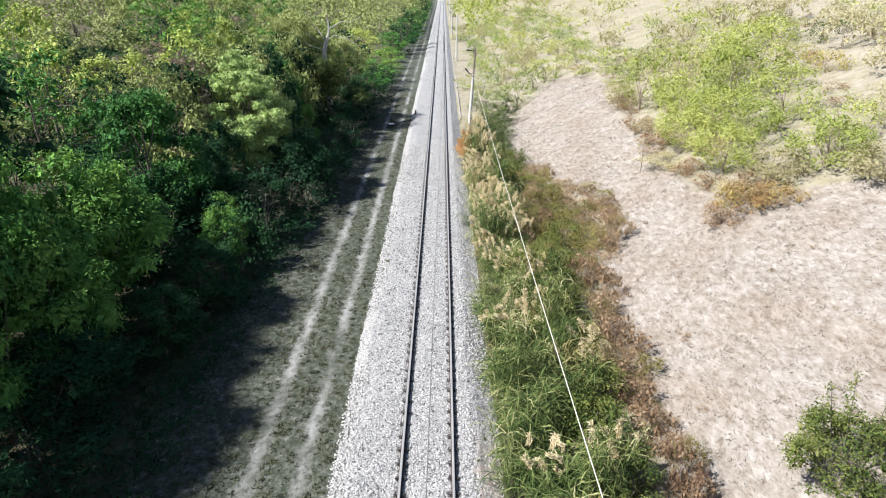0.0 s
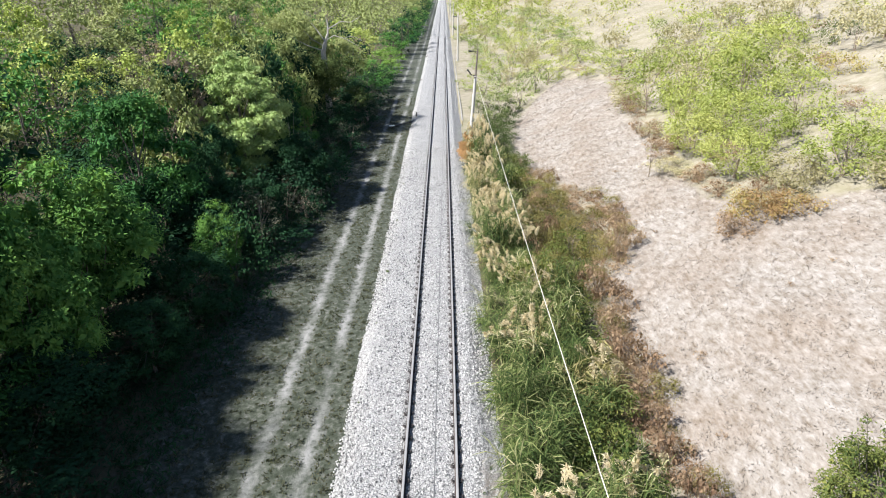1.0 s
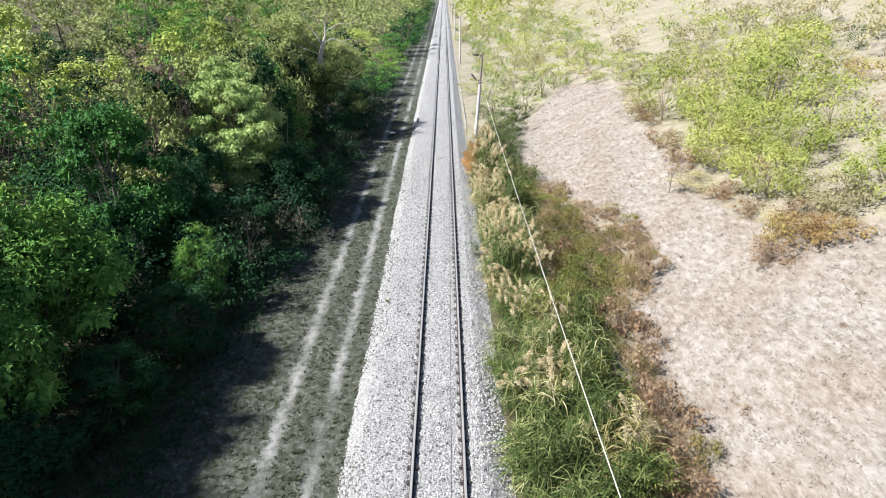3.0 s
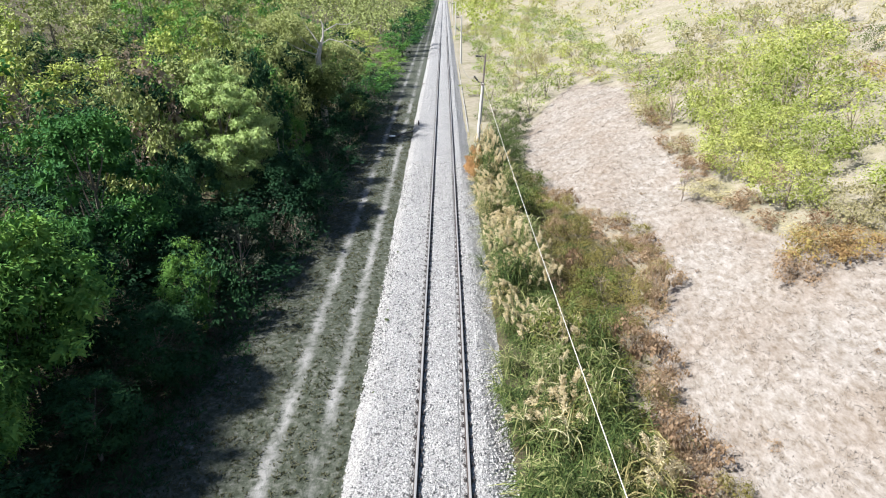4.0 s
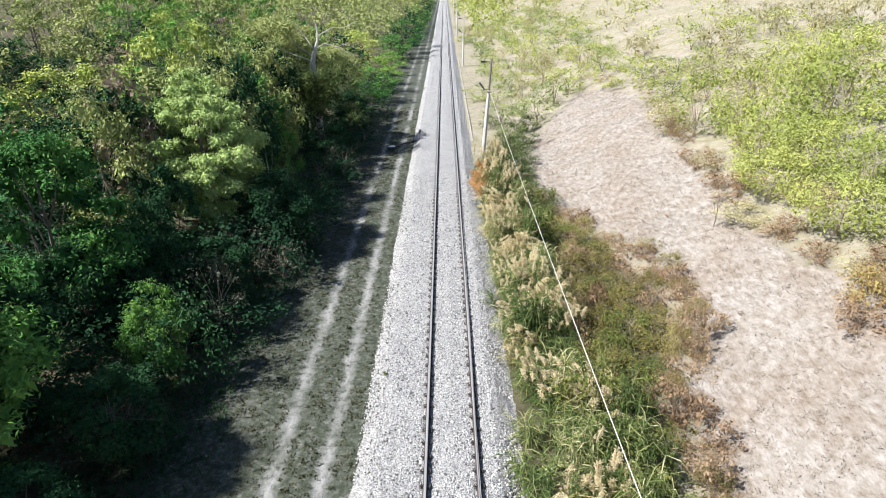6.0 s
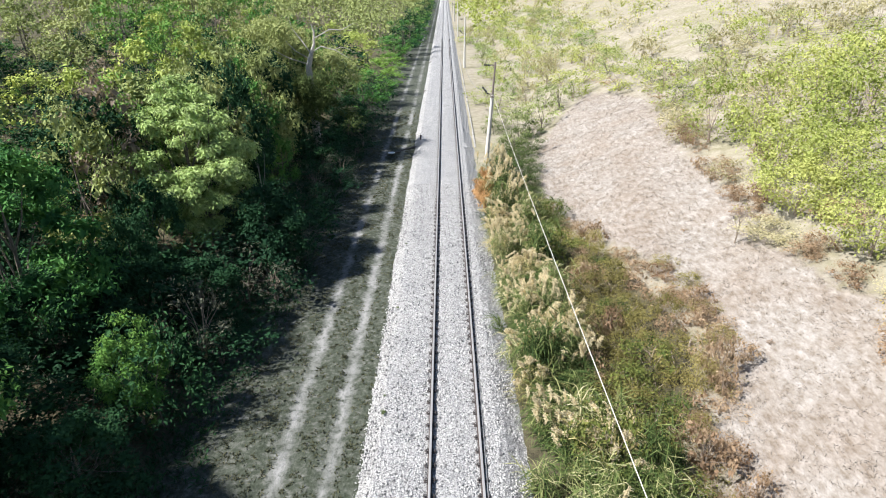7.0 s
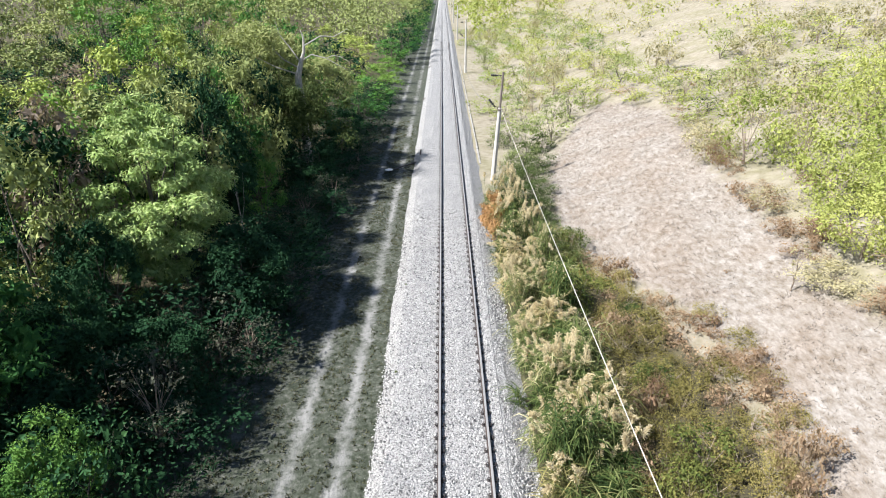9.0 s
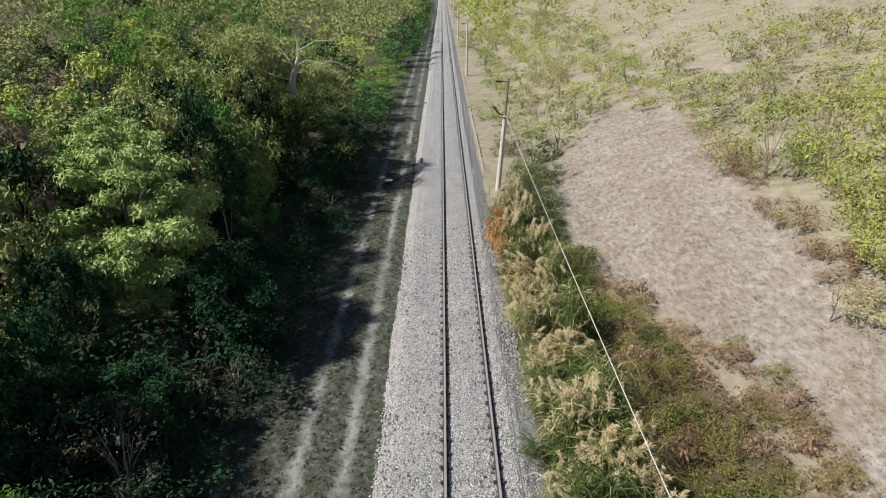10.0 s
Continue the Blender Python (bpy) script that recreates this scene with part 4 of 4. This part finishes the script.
def make_reeds(seed, label, plumes, height, broad=1.0, blade=REED):
    rng = np.random.default_rng(seed)
    top = new("reed_clump")
    tagged(top, label, "reeds", "reeds beside the railway")
    leaf, tips = [], []
    for k in range(20):
        a, r = rng.uniform(0, 6.28), 0.68 * rng.random() ** 0.5
        b = np.array((r * math.cos(a), r * math.sin(a), 0.0))
        h = height * rng.uniform(0.55, 1.15)
        tilt = rng.normal(size=2) * 0.18
        tip = b + np.array((tilt[0] * h, tilt[1] * h, h))
        leaf.append(tube([b - (0, 0, 0.1), tip], [0.012, 0.006], 3))
        for q in range(14):
            u = rng.uniform(0.15, 0.98)
            w = rng.uniform(0, 6.28)
            d = np.array((math.cos(w), math.sin(w), rng.uniform(0.3, 1.0)))
            leaf.append(ribbon(b + (tip - b) * u, d / np.linalg.norm(d), rng.uniform(0.5, 1.15), rng.uniform(0.020, 0.038) * broad, rng.uniform(0.35, 0.95), rng, 2))
        tips.append(tip)
    put("foliage", raw_mesh("foliage", *joined(leaf), [blade]), top)
    for tip in tips[: plumes]:
        ob = put("plume", PLUMES[int(rng.integers(3))], top, "feathery tan seed plume")
        ob.matrix_basis = pose(*tip, float(rng.normal() * 14), float(rng.normal() * 14), float(rng.uniform(-60, 60))) @ Matrix.Scale(float(rng.uniform(0.85, 1.35)), 4)
    return top


green_reeds = [Kind(make_reeds(s, "green reed clump with long arching leaves", 0, 1.5, 1.1)) for s in (201, 202, 203)]
dense_reeds = [Kind(make_reeds(s, "thick tan-plumed reed clump gone to seed", 13, 1.8, 1.0, REED_DRY if s == 216 else REED)) for s in (216, 217, 218)]
plumed_reeds = [Kind(make_reeds(s, "tan-plumed reed clump with yellowing leaves", 11, 1.7, 1.0, REED_DRY if s == 211 else REED)) for s in (211, 212, 213)]
rng = np.random.default_rng(91)
for j in range(50):
    y = 5.0 + j * 1.02
    for i in range(4 if y < 27 else 3):
        yy = y + float(rng.uniform(-0.35, 0.35))
        x = 2.72 + i * 0.88 + float(rng.uniform(-0.25, 0.3))
        if i == 2 and y > 44 or i > 2 and (x > float(np.interp(yy, EDGE_Y, EDGE_W)) - 0.9 or rng.random() < 0.55) or rng.random() < 0.10:
            continue
        p_tan = float(np.interp(yy, [5, 14, 22, 26, 33, 36, 40, 52], [0.1, 0.12, 0.2, 0.7, 0.8, 0.55, 0.85, 0.95])) * (1.0 if i < 2 else 0.35)
        ks = (dense_reeds if yy > 25 and i < 2 else plumed_reeds) if rng.random() < p_tan else green_reeds
        ks[int(rng.integers(3))].place(x, yy, float(gz(x, yy)) - 0.02, float(rng.uniform(0, 360)), float(rng.uniform(0.8, 1.15)), float(rng.uniform(0.6, 1.4)))

GRB = "brambles beside the reeds"
brambles = [Kind(make_tree("bramble", "tangled green bramble thicket", "bramble", BRAMBLE, TWIG, s, 1.9, 1.25, 0.0, 34, 40, 0.11, 0.048, 0.1, 0.024, 3, 6, group=GRB)) for s in (221, 222, 223)]
withered = [Kind(make_tree("bramble", "withered reddish-brown bramble thicket", "bramble", RUST, TWIG, s, 1.1, 1.1, 0.0, 32, 48, 0.10, 0.013, 0.0, 0.02, 5, 10, group=GRB)) for s in (231, 232)]
golden = [Kind(make_tree("bramble", "yellowing olive-brown bramble thicket", "bramble", GOLD, TWIG, q, 1.2, 1.15, 0.0, 34, 52, 0.085, 0.027, 0.1, 0.02, 5, 10, group=GRB)) for q in (226, 227)]
for j in range(34):
    y = 6.0 + j * 1.25 + float(rng.uniform(-0.3, 0.3))
    edge = float(np.interp(y, EDGE_Y, EDGE_W))
    start = 4.7 if y < 30 else 5.3
    n = max(1, int((edge - start) / 1.15) + 1)
    for i in range(n):
        x = start + i * 1.15 + float(rng.uniform(-0.35, 0.35))
        u = float(rng.random())
        dry = x > edge - 1.0 or (y > 28 and u < 0.26)
        ks = withered if dry else golden if u < (0.74 if y > 27 else 0.25) else brambles
        ks[int(rng.integers(len(ks)))].place(x, y, float(gz(x, y)) - 0.05, float(rng.uniform(0, 360)), float(rng.uniform(0.7, 1.1)), float(rng.uniform(0.55, 1.4)) * (0.8 if y > 30 else 1.0))
for k in range(40):
    y = 8.6 + k * 0.74
    x = float(np.interp(y, EDGE_Y, EDGE_W)) + 0.05 + 0.45 * math.sin(k * 2.3)
    (withered if k % 3 else golden)[k % 2].place(x, y, float(gz(x, y)) - 0.05, 77 * k, 0.6 + 0.3 * math.sin(k * 1.7) ** 2, 0.5 + 0.3 * math.cos(k * 3.1))
sorrel = Kind(make_tree("weed", "rusty orange withered weeds at the edge of the ballast", "weeds", ORANGE, TWIG, 251, 1.0, 0.5, 0.0, 16, 40, 0.11, 0.04, 0.0, 0.01, 5, 10, group="weeds by the ballast"))
for y in (47.2, 47.9, 48.6, 49.3, 50.0, 50.7, 51.4):
    sorrel.place(2.3 + 0.1 * math.sin(y * 7), y, None, y * 50, 1.15, 1.3 + 0.3 * math.sin(y * 3))


weed = Kind(make_tree("weed", "small dark green weed growing in the ballast", "weeds", HEDGE, TWIG, 252, 0.35, 0.22, 0.0, 9, 16, 0.09, 0.03, 0.0, 0.006, 3, 6, group="weeds by the ballast"))
for x, y, q in ((-2.33, 27.2, 1.0), (-2.38, 28.2, 0.9), (-2.35, 34.4, 1.1), (-2.4, 22.4, 0.8), (-2.36, 41.5, 1.0), (-2.5, 17.2, 0.8), (1.5, 13.0, 0.8), (1.75, 14.1, 1.0), (1.62, 15.6, 0.8), (1.85, 17.0, 0.7), (1.3, 12.2, 0.6), (1.9, 20.5, 0.7)):
    weed.place(x, y, float(bed_z(x)) - 0.02, x * 700, q * 0.6, q * 0.5)
for x, y, q in ((9.6, 19.0, 0.30), (11.3, 29.8, 0.18), (13.9, 21.7, 0.16), (8.8, 15.0, 0.22), (15.8, 22.4, 0.2), (11.8, 40.2, 0.2)):
    near_hill["rust"][0].place(x, y, None, x * 90, q, q)

# ---- grass ----
def tufts(n, seed, xs, ys, test, height, spread, per, upright=0.75, broad=1.0):
    r = np.random.default_rng(seed)
    x, y = r.uniform(*xs, n), ys[0] + (ys[1] - ys[0]) * r.random(n) ** 1.3
    ok = test(x, y, r)
    x, y = np.repeat(x[ok], per), np.repeat(y[ok], per)
    m = len(x)
    x, y = x + r.normal(size=m) * spread, y + r.normal(size=m) * spread
    P = np.stack([x, y, gz(x, y) - 0.02], 1)
    D = r.normal(size=(m, 3)) * (0.55, 0.55, 0.1) + (0.05, 0, upright)
    return blades(P, D, height * r.uniform(0.5, 1.4, m), broad * (0.03 + 0.03 * r.random(m)), r, 0.25)


v, f = tufts(12000, 301, (6, 32), (9, 74), lambda x, y, r: in_field(x, y) > 0.35 + 0.3 * r.random(len(x)), 0.19, 0.085, 10, 0.45, 0.5)
tagged(put("dry_grass", raw_mesh("dry_grass", v, f, [STRAW])), "pale bleached dry grass covering the hillside field", "grass", "", "stuff")
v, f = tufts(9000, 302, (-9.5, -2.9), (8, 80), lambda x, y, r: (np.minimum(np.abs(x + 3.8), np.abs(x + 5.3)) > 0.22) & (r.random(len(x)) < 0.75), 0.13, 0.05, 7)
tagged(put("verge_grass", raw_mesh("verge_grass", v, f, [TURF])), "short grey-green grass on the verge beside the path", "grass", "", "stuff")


# grass in the dark leaf colour, which deepens the shade along the wood's edge
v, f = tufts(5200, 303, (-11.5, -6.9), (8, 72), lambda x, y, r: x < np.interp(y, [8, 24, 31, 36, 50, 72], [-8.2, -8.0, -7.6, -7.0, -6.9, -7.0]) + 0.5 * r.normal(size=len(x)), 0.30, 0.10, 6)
tagged(put("forest_grass", raw_mesh("forest_grass", v, f, [DEEP])), "grass along the wood's edge, coloured dark green for the shade there", "grass", "", "stuff")


# ---- far woods and scrub ----
def far_cover(name, label, leaf, seed, count, place, r_lo, r_hi, each, size, lift=(0.3, 0.7)):
    r = np.random.default_rng(seed)
    x, y = place(r, count)
    count = len(x)
    C = np.stack([x, y, gz(x, y) + r.uniform(*lift, count) * r_hi], 1)
    v, f = crown_leaves(r, C, r.uniform(r_lo, r_hi, count), each, size, size * 0.45, 0.2)
    tagged(put(name, raw_mesh(name, v, f, [leaf])), label, "trees", "", "stuff")


def west_far(r, n):
    x = np.where(np.arange(n) % 2 == 0, r.uniform(-120, -48, n), r.uniform(-60, -8, n))
    y = np.where(np.arange(n) % 2 == 0, r.uniform(10, 300, n), r.uniform(126, 420, n))
    return x, y


far_cover("far_woods", "distant olive green woods west of the line", OLIVE, 401, 950, west_far, 3.0, 5.0, 95, 0.55, (0.6, 1.5))
def hill_far(r, n):
    """Scrub past the nearer bushes, over the hillside and along the line."""
    x, y = r.uniform(12, 150, n * 6), 24 + 256 * r.random(n * 6) ** 0.9
    ok = ((y > 76) | (x > 35)) & (x < 5 + 0.7 * y)
    return x[ok][:n], y[ok][:n]


far_cover("hillside_scrub", "pale straw-green scrub covering the far hillside", PALE, 402, 1300, hill_far, 0.7, 1.9, 46, 0.26)
far_cover("hillside_scrub", "yellow-green bushes covering the far hillside", LIME, 404, 650, hill_far, 0.9, 2.2, 48, 0.26)
far_cover("far_woods", "distant green trees east of the line", LIME, 403, 160, lambda r, n: (r.uniform(5, 40, n), r.uniform(165, 430, n)), 2.0, 4.0, 45, 0.8)

# kinds that found no place are taken away again
for k in Kind.made:
    if not k.used:
        for ob in list(k.ob.children_recursive) + [k.ob]:
            bpy.data.objects.remove(ob)
